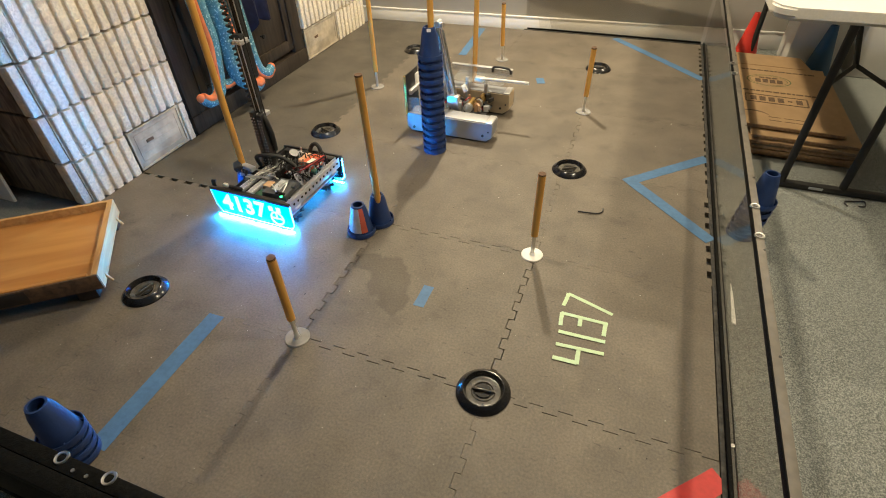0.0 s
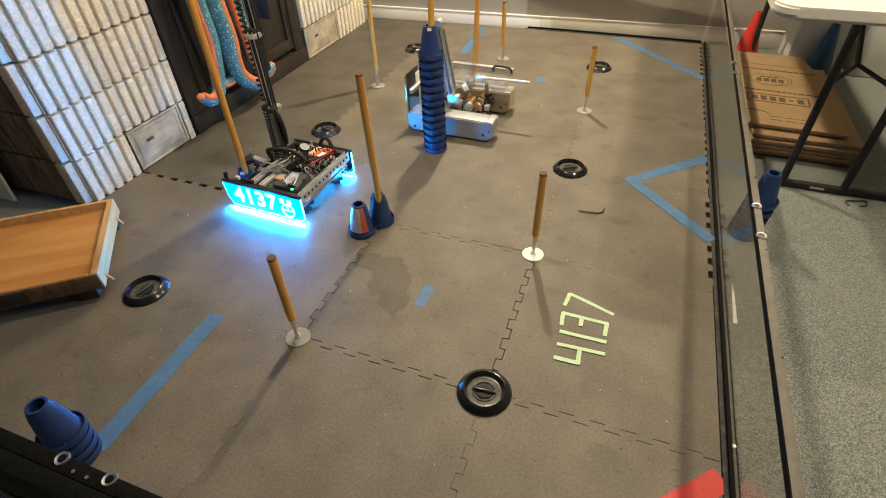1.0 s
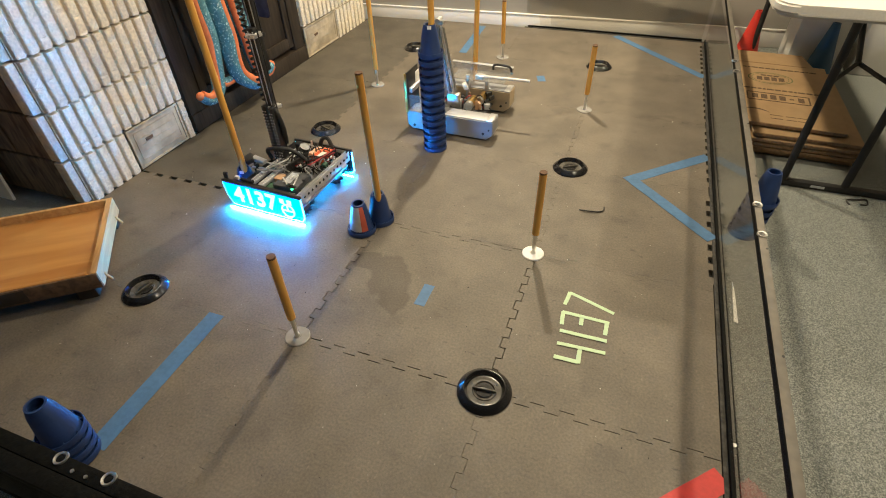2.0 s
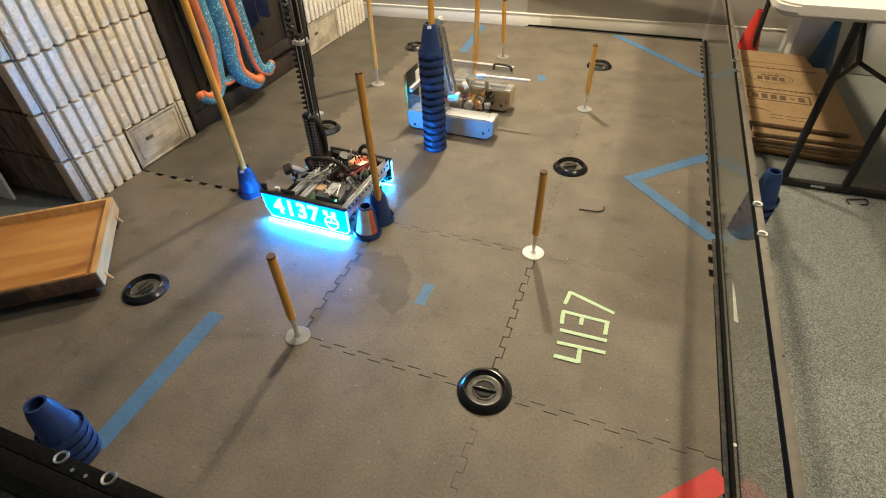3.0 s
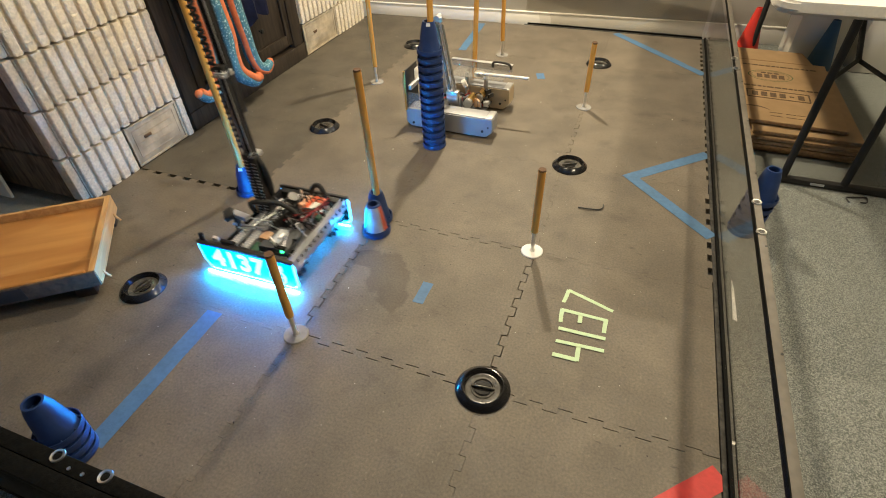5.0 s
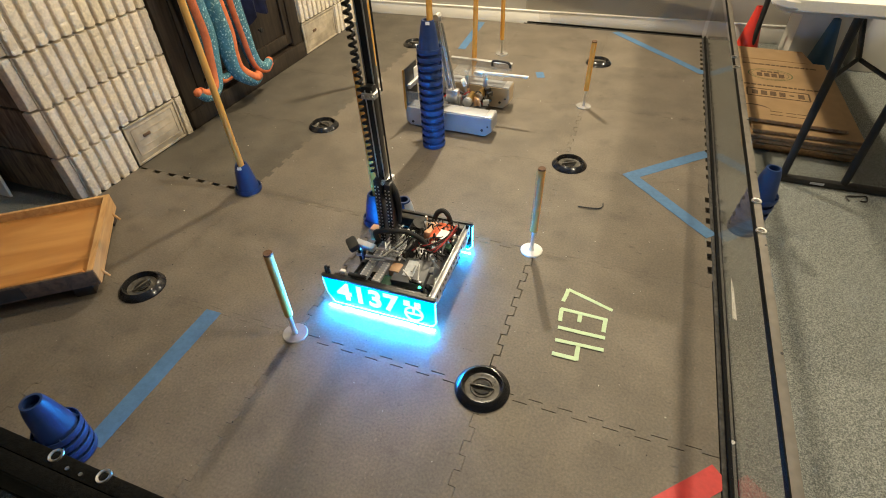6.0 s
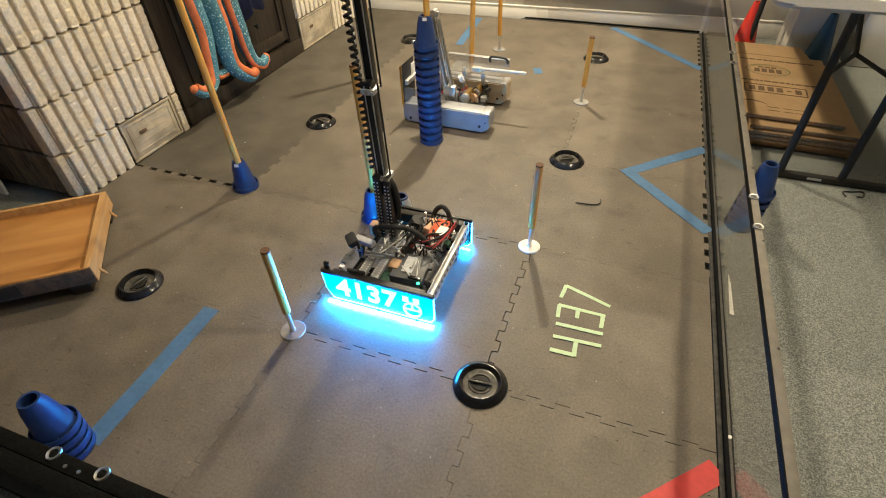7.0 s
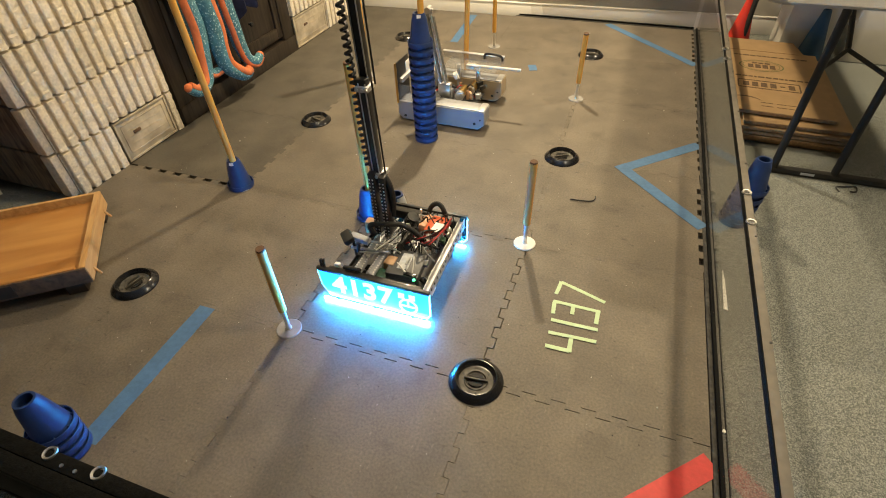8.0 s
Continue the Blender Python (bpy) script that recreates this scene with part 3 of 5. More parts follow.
for xx in (-0.637, -0.523):
    ring_at(S_WALL, 0.600 - xx, -0.017)
for xx in (-0.597, -0.565):
    part("bolt", bm_rod(B(), (0.600 - xx, -0.006, 0.327), (0.600 - xx, -0.006, 0.3300), 0.0035, None, 10), M["steel"], S_WALL)
part("outer_skirt", bm_box(B(), (1.2, 0.0335, 0.222), (2.4, 0.004, 0.165), 0.001), M["railblack"], S_WALL, "black outer skirt of the rail")
N_WALL = perimeter("perimeter_wall", (-0.600, 3.022), (0.585, 3.022), "black-railed clear field wall along the far wall", (), True)

# ---- poles ----


def junction_pole(i, j, height, lean=(0.0, 0.0), plate="greyplate", group="field poles", size="low", off=(0.0, 0.0)):
    """A wooden dowel on a short steel spring rod, standing in a round plate; lean: where the top lies off the foot."""
    p = thing("junction_pole", size + " orange wooden dowel pole on steel rod and round plate", "pole", group)
    lx, ly = lean
    z0 = 0.092
    def at(z):
        return (lx * z / height, ly * z / height, z)
    part("rod", bm_rod(B(), (0, 0, 0.002), at(z0 + 0.004), 0.0070, 0.0070, 14), M["steel"], p)
    bm = B()
    bm_rod(bm, at(z0), at(height - 0.004), 0.0125, 0.0125, 20)
    part("dowel", bm, M["dowel"], p)
    part("end_grain", bm_rod(B(), at(height - 0.006), at(height), 0.0127, 0.0118, 20), M["dowelend"], p, "dark end of the dowel")
    part("collar", bm_rod(B(), (0, 0, 0.004), (0, 0, 0.016), 0.010, 0.008, 16), M["steel"], p)
    if plate:
        part("base_plate", bm_lathe(B(), [(0, 0.005), (0.036, 0.005), (0.0385, 0.003), (0.0385, 0.0)], 36), M[plate], p, "round white base plate" if plate == "plate" else "round worn clear base plate")
    p.matrix_basis = pose(-i * S + off[0], j * S + off[1], 0)
    return p


junction_pole(1, 0, 0.343, (0.013, -0.015))
junction_pole(0, 1, 0.343, (0.004, -0.006), "plate", off=(-0.006, 0.001))
junction_pole(0, 3, 0.343, (0.005, -0.033))
junction_pole(1, 4, 0.343, (0.0, -0.02))
junction_pole(1, 1, 0.597, (0.0, -0.022), size="medium")
junction_pole(1, 3, 0.597, (0.01, 0.0), size="medium")
junction_pole(1, 2, 0.851, (0.0, 0.0), size="tall")
junction_pole(2, 3, 0.851, (0.0, 0.0), size="tall", off=(0.014, -0.015))
TALL = junction_pole(2, 1, 0.851, (0.0, 0.0), size="tall")


def ground_disc(x, y, turn=0):
    d = thing("ground_junction", "round black plastic disc with raised rim on the mat", "field disc", "ground junctions", pose(x, y, 0, rz=turn))
    part("rim", bm_lathe(B(), [(0.0745, 0.0), (0.0750, 0.003), (0.0735, 0.0055), (0.0590, 0.0200), (0.0570, 0.0212), (0.0550, 0.0208), (0.0535, 0.0185), (0.0480, 0.0060), (0.0470, 0.0040), (0.0470, 0.0)], 56), M["blackplastic"], d)
    part("dish", bm_lathe(B(), [(0.0478, 0.0050), (0.0440, 0.0042), (0.0330, 0.0046), (0.0310, 0.0078), (0.0285, 0.0078), (0.0265, 0.0030), (0, 0.0030)], 48), M["discgrey"], d, "scuffed dish with sheen in its grey")
    part("rib", bm_box(B(), (0, 0, 0.0095), (0.066, 0.006, 0.010), 0.002), M["discgrey"], d, "scuffed cross rib with sheen in its grey")
    for s in (-1, 1):
        outline = [(0.022 * math.cos(a), s * (0.0065 + 0.0165 * math.sin(a))) for a in [math.pi * k / 12 for k in range(13)]]
        bm = bm_prism(B(), outline if s > 0 else outline[::-1], 0.0026, 0.0070)
        bmesh.ops.bevel(bm, geom=[e for e in bm.edges if all(v.co.z > 0.0066 for v in e.verts)], offset=0.002, segments=2, affect="EDGES")
        part("boss", bm, M["blackplastic"], d)
    for k in range(3):
        a = radians(40 + 120 * k)
        part("screw", bm_rod(B(), (0.0395 * math.cos(a), 0.0395 * math.sin(a), 0.004), (0.0395 * math.cos(a), 0.0395 * math.sin(a), 0.0064), 0.0030, None, 8), M["blacksatin"], d)


for dx, dy, gt in ((-0.008, 0.0, 5), (0.025, 1.203, 30), (0.0, 2.400, 10), (-1.197, 0.006, 80), (-1.192, 1.198, -20), (-1.197, 2.394, 0)):
    ground_disc(dx, dy, gt)

# ---- cones ----


def cone_profile():
    return [(0.0500, 0.0), (0.0522, 0.0025), (0.0532, 0.0205), (0.0526, 0.0215), (0.0508, 0.0212), (0.0498, 0.010), (0.0462, 0.0085), (0.0438, 0.014), (0.0310, 0.100), (0.0245, 0.1240), (0.0235, 0.127), (0.0180, 0.127), (0.0175, 0.122), (0.026, 0.095), (0.0400, 0.02), (0.047, 0.0), (0.0500, 0.0)]


bm = B()
bm_lathe(bm, cone_profile(), 36)
for k in range(8):
    a = 2 * math.pi * k / 8
    bm_box(bm, (0.0475 * math.cos(a), 0.0475 * math.sin(a), 0.0145), (0.009, 0.0024, 0.011), 0.0005, Matrix.Rotation(a, 4, "Z"))
CONE = mesh_of("body", bm, M["cone"], True)


def cone(m, label, group="blue cones", sticker=False, glints=False):
    c = thing("field_cone", label, "cone", group, m)
    o = new("body", CONE)
    o.parent = c
    if sticker:
        bm = B()
        bm_box(bm, (0.0255, 0, 0.119), (0.002, 0.016, 0.012), 0, Matrix.Rotation(-0.25, 4, "Y"))
        st = part("sticker", bm, M["conelabel"], c, "small white sticker")
        st.rotation_euler = (0, 0, radians(-70))
    # Silver and red reflections, laid on the cone as thin coloured faces.
    if glints:
        for a0, a1, mat, lb in ((-150, -60, M["coneglint"], "silver reflection painted on the cone"), (-60, -28, M["conered"], "red reflection painted on the cone")):
            bm = B()
            for k in range(8):
                t0, t1 = radians(a0 + (a1 - a0) * k / 8), radians(a0 + (a1 - a0) * (k + 1) / 8)
                q = [(0.0440, 0.0245), (0.0312, 0.100), (0.0252, 0.122)]
                for (r0, z0), (r1, z1) in zip(q, q[1:]):
                    r0, r1 = r0 + 0.0008, r1 + 0.0008
                    bm.faces.new([bm.verts.new((r * math.cos(t), r * math.sin(t), z)) for r, z, t in ((r0, z0, t0), (r0, z0, t1), (r1, z1, t1), (r1, z1, t0))])
            part("tape_strip", bm, mat, c, lb)
    return c


for k in range(14):
    cone(pose(-S - 0.004 - 0.0004 * k, 2 * S, 0.033 * k, rz=37 * k if k < 13 else 0), "blue plastic cone nested in a tall stack on a pole" if k < 13 else "blue plastic cone on top of a tall nested stack", "cone stack on the pole", sticker=k == 13)
MID_CONE = cone(pose(-0.606, 0.607, 0.0), "blue plastic cone standing over the foot of a pole", sticker=False)
TALL_CONE = cone(pose(-2 * S - 0.012, S + 0.008, 0.0), "blue plastic cone standing over the foot of a tall pole", sticker=True)
LOOSE = cone(pose(-0.646, 0.535, 0), "loose blue plastic cone with painted silver and red reflections", glints=True)
for k in range(4):
    cone(pose(-0.917, -0.504 + 0.002 * k, 0.0280 * k, rz=50 * k), "blue plastic cone nested in a stack beside the near field wall", "cone stack by the near wall")
for k in range(5):
    cone(pose(0.702 + 0.004 * k, 0.990 + 0.002 * k, -0.025 + 0.034 * k, rz=40 * k), "blue plastic cone nested in a stack on the carpet", "cone stack on the carpet")

# ---- tape on the mats ----


def tape(name, pts, width, mat, label, group, z=0.0):
    """A strip of tape along points on the floor, with slightly uneven edges."""
    P = [Vector((*p, 0)) for p in pts]
    rng = random.Random(len(label) + int(1000 * abs(pts[0][0])))
    bm = B()
    a, b = P[0], P[-1]
    d = (b - a).normalized()
    n = Vector((-d.y, d.x, 0))
    k = max(2, int((b - a).length / 0.05))
    left, right = [], []
    for i in range(k + 1):
        c = a.lerp(b, i / k)
        left.append((c + n * (width / 2 + rng.uniform(-0.0008, 0.0008))).to_2d()[:])
        right.append((c - n * (width / 2 + rng.uniform(-0.0008, 0.0008))).to_2d()[:])
    outline = left + right[::-1]
    bm_prism(bm, outline, 0.0004 + z, 0.0012 + z)
    return solid(name, bm, mat, label, "tape", group, smooth=False)


tape("tape_strip", [(-0.895, -0.005), (-0.889, -0.478)], 0.056, M["bluetape"], "long strip of blue painter's tape on the mat", "blue tape")
tape("tape_strip", [(-0.296, 0.334), (-0.297, 0.238)], 0.036, M["bluetape"], "short piece of blue painter's tape on the mat", "blue tape")
tape("tape_strip", [(0.265, 1.178), (0.588, 1.480)], 0.050, M["bluetape"], "strip of blue tape forming a corner mark", "blue tape")
tape("tape_strip", [(0.285, 1.190), (0.588, 0.873)], 0.050, M["bluetape"], "strip of blue tape forming a corner mark", "blue tape", 0.0009)
tape("tape_strip", [(0.04, 2.985), (0.588, 2.405)], 0.050, M["bluetape"], "strip of blue tape across the far corner", "blue tape")
tape("tape_strip", [(-0.898, 2.95), (-0.868, 2.400)], 0.050, M["bluetape"], "strip of blue tape on the far mats", "blue tape")
tape("tape_strip", [(-0.310, 2.165), (-0.283, 2.090)], 0.045, M["bluetape"], "small piece of blue tape on the mat", "blue tape")
tape("tape_strip", [(0.585, -0.042), (0.20, -0.420)], 0.055, M["redtape"], "strip of red tape across the near corner", "red tape")
DIGITS = [  # the strips that spell 4137, read from the side
    ((0.149, 0.447), (0.293, 0.398)), ((0.150, 0.448), (0.142, 0.389)),
    ((0.141, 0.356), (0.281, 0.354)), ((0.144, 0.358), (0.147, 0.304)), ((0.277, 0.358), (0.277, 0.302)), ((0.201, 0.354), (0.203, 0.318)),
    ((0.146, 0.278), (0.284, 0.280)),
    ((0.147, 0.228), (0.285, 0.234)), ((0.214, 0.231), (0.216, 0.173)), ((0.216, 0.177), (0.147, 0.176)),
]
digits = thing("tape_number", "number 4137 laid in strips of pale green tape on the mat", "tape number")
for k, (a, b) in enumerate(DIGITS):
    o = tape("strip", [a, b], 0.0125, M["greentape"], "pale green tape", "", 0.00025 * k)
    o.parent = digits
    del o["category"]
solid("white_strip", bm_prism(B(), [(0.645, 0.505), (0.657, 0.501), (0.655, 0.640), (0.651, 0.690), (0.648, 0.640)], -0.0245, -0.0205), M["whitestrip"], "narrow white plastic strip on the carpet by the wall", "strip")
bm = bm_tube(B(), [(0.108, 0.905, 0.004), (0.145, 0.906, 0.005), (0.183, 0.914, 0.004), (0.198, 0.931, 0.004), (0.198, 0.950, 0.006)], 0.0025, 6)
solid("cable_tie", bm, M["blackwire"], "black cable tie end lying on the mat", "cable tie")
bm = bm_tube(B(), [(1.105, 1.300, -0.021), (1.100, 1.330, -0.020), (1.135, 1.342, -0.020), (1.172, 1.352, -0.020), (1.168, 1.318, -0.021), (1.145, 1.312, -0.021)], 0.003, 6)
solid("cable_tie", bm, M["blackwire"], "black cable loop lying on the carpet", "cable tie")
rng = random.Random(5)
for k in range(26):
    cx, cy = rng.uniform(-1.5, 0.55), rng.uniform(-0.55, 2.6)
    bm = B()
    bmesh.ops.create_icosphere(bm, subdivisions=1, radius=rng.uniform(0.0012, 0.0028), matrix=Matrix.Translation((cx, cy, 0.0012)))
    solid("crumb", bm, M["crumb"], "tiny pale crumb on the mat", "crumb", "crumbs")
for nm, mat, count, lb in (("dust_specks", M["crumb"], 260, "fine pale dust specks scattered over the mats"), ("grit_specks", M["blackrubber"], 200, "fine dark grit specks scattered over the mats")):
    bm = B()
    for k in range(count):
        r = rng.uniform(0.0005, 0.0013) if nm == "dust_specks" else rng.uniform(0.0006, 0.0018)
        cx, cy = rng.uniform(-1.75, 0.57), rng.uniform(-0.57, 2.95)
        bmesh.ops.create_cone(bm, cap_ends=True, segments=5, radius1=r, radius2=r * 0.5, depth=r * 0.8, matrix=Matrix.Translation((cx, cy, r * 0.4)) @ Matrix.Rotation(rng.uniform(0, 3), 4, "Z") @ Matrix.Diagonal((1, rng.uniform(0.5, 2.5), 1, 1)))
    solid(nm, bm, mat, lb, "dust", kind="stuff")

# ---- wooden tray ----


def wooden_tray():
    t = thing("wooden_tray", "shallow plywood tray with pine rim on the mat", "tray")
    # right side edge runs from c0 (far) to c1 (near); the tray reaches off towards the wall
    ang = math.atan2(0.355, -0.275)
    m = Matrix.Translation((-1.300, -0.062, 0)) @ Matrix.Rotation(ang, 4, "Z")
    t.matrix_basis = m
    # local: x along the right edge (0 near .. 0.455 far), y to the left side of it (away from the field)
    L, W, H0, H1 = 0.452, 0.70, 0.045, 0.105
    skew = 0.02
    part("bottom", bm_box(B(), (L / 2, W / 2 + 0.004, 0.072), (L - 0.02, W - 0.012, 0.010)), M["traywood"], t, "orange plywood bottom", smooth=False)
    part("end_rim", bm_prism(B(), [(0.0, -0.016), (L, 0.008), (L, 0.027), (0.0, 0.003)], 0.046, 0.108), M["pinewood"], t, "pale pine rim")
    part("far_rim", bm_box(B(), (L - 0.007, W / 2 + 0.016, 0.077), (0.014, W, 0.062), 0.002), M["pinewood"], t)
    part("near_rim", bm_box(B(), (0.008, W / 2 + 0.016, 0.079), (0.014, W, 0.058), 0.002), M["traywood"], t)
    part("near_face", bm_box(B(), (-0.003, W / 2 + 0.006, 0.077), (0.006, W + 0.040, 0.058), 0.001), M["trayside"], t, "worn brown outer face")
    part("dark_patch", bm_box(B(), (-0.0065, 0.335, 0.078), (0.003, 0.28, 0.046), 0.001), M["traydark"], t, "black worn label strip")
    for x, y in ((0.03, 0.05), (L - 0.04, 0.05), (0.03, W - 0.05), (L - 0.04, W - 0.05)):
        part("foot", bm_box(B(), (x, y, 0.024), (0.04, 0.06, 0.048), 0.003), M["traydark"], t)
    for x in (0.05, L - 0.07):
        part("peg", bm_rod(B(), (x, -0.012 + 0.05 * x, 0.066), (x - 0.004, -0.030 + 0.05 * x, 0.034), 0.005, 0.004, 10), M["pinewood"], t, "small wooden peg")


wooden_tray()
solid("white_board", bm_box(B(), (-2.43, 0.285, 0.215), (0.48, 0.012, 0.48), 0.002, Matrix.Rotation(-0.06, 4, "X")), M["whitestrip"], "white board leaning on the dark brick return", "board")

# ---- folding table ----


def folding_table():
    t = thing("folding_table", "white plastic folding table with black steel legs on the carpet", "table")
    x0, x1, y0, y1, z = 0.556, 1.33, 1.075, 2.92, 0.740
    bm = B()
    r, out = 0.06, []
    for cx, cy, a0 in ((x1 - r, y1 - r, 0), (x0 + r, y1 - r, 90), (x0 + r, y0 + r, 180), (x1 - r, y0 + r, 270)):
        for k in range(7):
            a = radians(a0 + 15 * k)
            out.append((cx + r * math.cos(a), cy + r * math.sin(a)))
    bm_prism(bm, out, z - 0.030, z)
    bmesh.ops.bevel(bm, geom=[e for e in bm.edges if abs(e.verts[0].co.z - e.verts[1].co.z) < 1e-5], offset=0.007, segments=3, affect="EDGES")
    part("tabletop", bm, M["tabletop"], t)
    bm = B()
    bm_prism(bm, [(0.941 + (x - 0.941) * 0.96, 1.9975 + (y - 1.9975) * 0.98) for x, y in out], z - 0.042, z - 0.030)
    part("underside_lip", bm, M["tabletop"], t)
    for yy, s in ((1.39, 1), (2.84, -1)):
        legs = (0.875, 1.095) if s > 0 else (0.855, 1.065)
        for xx in legs:
            part("leg", bm_rod(B(), (xx, yy, -0.010), (xx, yy, z - 0.045), 0.0145), M["legpaint"], t)
        part("foot_bar", bm_box(B(), (1.09, yy, -0.010), (0.46, 0.032, 0.026), 0.006), M["legpaint"], t)
        hub = (0.99, yy + s * 0.174, 0.432)
        for xx in legs:
            part("brace", bm_rod(B(), (xx, yy, 0.405), hub, 0.008), M["legpaint"], t)
        part("brace_post", bm_rod(B(), hub, (0.99, yy + s * 0.52, z - 0.04), 0.010), M["legpaint"], t)
    part("label", bm_box(B(), (1.00, 1.3735, -0.008), (0.05, 0.002, 0.010)), M["greylabel"], t, "small grey maker's plate")


folding_table()
bm = B()
bm_box(bm, (1.02, 1.30, 0.752), (0.30, 0.22, 0.020), 0.006)
solid("plastic_tray", bm, M["bin"], "pale plastic tray on the folding table", "tray")

# ---- flattened boxes ----


def flat_box(z, dx, dy, turn, top=False):
    b = thing("flattened_box", "flattened brown cardboard moving box in a stack on the carpet" if not top else "printed flattened cardboard moving box on top of the stack", "cardboard box", "flattened boxes",
              pose(0.935 + dx, 2.12 + dy, z, rz=turn))
    W, D = (0.425, 0.94) if top else (0.43, 0.98)
    # far corner cut back where a flap is missing
    cut = [(-W / 2, -D / 2), (W / 2, -D / 2), (W / 2, D / 2 - 0.17), (W / 2 - 0.055, D / 2 - 0.17), (W / 2 - 0.09, D / 2), (-W / 2, D / 2)]
    part("sheet", bm_prism(B(), cut, 0.0, 0.008), M["cardboard"], b, smooth=False)
    part("lower_sheet", bm_prism(B(), [(x + 0.005, y + 0.004) for x, y in cut], -0.0085, -0.0015), M["cardboard"], b, smooth=False)
    part("edge_strip", bm_box(B(), (0, -D / 2 - 0.001, -0.0005), (W - 0.01, 0.003, 0.012)), M["cardedge"], b)
    return b


rng = random.Random(9)
for k in range(5):
    flat_box(-0.012 + 0.0195 * k, rng.uniform(-0.004, 0.02) + 0.025, rng.uniform(-0.02, 0.02) + 0.0, rng.uniform(-2.0, 0.5))
top_box = flat_box(0.0875, -0.002, 0.035, -2.5, True)


def ink(name, c, s, mat="ink", label="printed bar"):
    return part(name, bm_box(B(), (c[0], c[1], 0.0085), (s[0], s[1], 0.001)), M[mat], top_box, label, smooth=False)


part("crease", bm_box(B(), (-0.04, 0.29, 0.0083), (0.34, 0.006, 0.0012)), M["cardedge"], top_box, "dark flap crease", smooth=False)
for k, (yy, h) in enumerate(((0.215, 0.013), (-0.075, 0.014))):
    x = -0.185
    for q in range(14):
        w = (0.018, 0.026, 0.012, 0.022, 0.030)[(q * 2 + k) % 5]
        if x + w < 0.17:
            ink("print_bar", (x + w / 2, yy), (w, h))
        x += w + 0.006
ink("logo_bar", (-0.04, -0.125), (0.27, 0.007))
ink("logo_bar", (-0.04, -0.215), (0.27, 0.007))
for xx in (-0.175, 0.095):
    ink("logo_bar", (xx, -0.170), (0.007, 0.085))
for q in range(6):
    ink("logo_block", (-0.14 + 0.040 * q, -0.170), (0.027 - 0.008 * (q == 4), 0.048 if q != 4 else 0.012))
for q, (xx, ww) in enumerate(((-0.06, 0.05), (0.0, 0.04), (0.05, 0.05))):
    ink("faint_bar", (xx, -0.375), (ww, 0.004))
    ink("faint_bar", (xx, -0.410), (ww, 0.004))
bm = B()
for rr, h in ((0.105, 0.006), (0.088, 0.003)):
    for k in range(40):
        a, b2 = 2 * math.pi * k / 40, 2 * math.pi * (k + 1) / 40
        quad = [(rr * math.cos(a), 0.72 * rr * math.sin(a)), (rr * math.cos(b2), 0.72 * rr * math.sin(b2)),
                ((rr - h) * math.cos(b2), 0.72 * (rr - h) * math.sin(b2)), ((rr - h) * math.cos(a), 0.72 * (rr - h) * math.sin(a))]
        bm.faces.new([bm.verts.new((-0.06 + x, 0.075 + y, 0.0092)) for x, y in quad])
part("oval_print", bm, M["greenink"], top_box, "printed oval mark", smooth=False)
for q in range(4):
    ink("print_bar", (-0.110 + 0.034 * q, 0.068), (0.025, 0.045))
for q in range(3):
    ink("print_bar", (-0.09 + 0.03 * q, 0.112), (0.024, 0.014))
bm = B()
for k in range(14):
    a, b2 = radians(20 + 9 * k), radians(29 + 9 * k)
    r0, r1 = 0.075, 0.075 - 0.014 * math.sin(math.pi * (k + 0.5) / 14)
    bm.faces.new([bm.verts.new((-0.15 + r * math.cos(t), -0.385 + 0.9 * r * math.sin(t), 0.0092)) for r, t in ((r0, a), (r0, b2), (r1, b2), (r1, a))])
part("swoosh_print", bm, M["ink"], top_box, "printed curved mark", smooth=False)

# ---- cones and bins by the far wall ----


def marker_cone(x, y, z, mat, label, h=0.30, r=0.10):
    c = thing("marker_cone", label, "cone", at=pose(x, y, z))
    part("body", bm_lathe(B(), [(r, 0.02), (r * 0.95, 0.03), (0.02, h), (0.014, h), (r * 0.85, 0.03), (r * 0.85, 0.0)], 28), M[mat], c)
    part("base", bm_box(B(), (0, 0, 0.010), (2.05 * r, 2.05 * r, 0.020), 0.004), M[mat], c)


marker_cone(0.835, 2.88, -0.025, "redcone", "red plastic marker cone by the far wall", 0.275, 0.070)
marker_cone(1.195, 2.70, -0.025, "tealcone", "dark blue plastic marker cone behind the boxes", 0.285, 0.072)
for bx, by, bwid in ((1.165, 2.89, 0.26), (1.505, 2.87, 0.28)):
    b = thing("storage_bin", "white plastic storage bin by the far wall", "bin", "storage bins", pose(bx, by, -0.025))
    part("body", bm_box(B(), (0, 0, 0.20), (bwid, 0.26, 0.40), 0.015), M["bin"], b)
    part("lid", bm_box(B(), (0, 0, 0.408), (bwid + 0.02, 0.28, 0.02), 0.006), M["bin"], b)

# ---- the parked robot ----


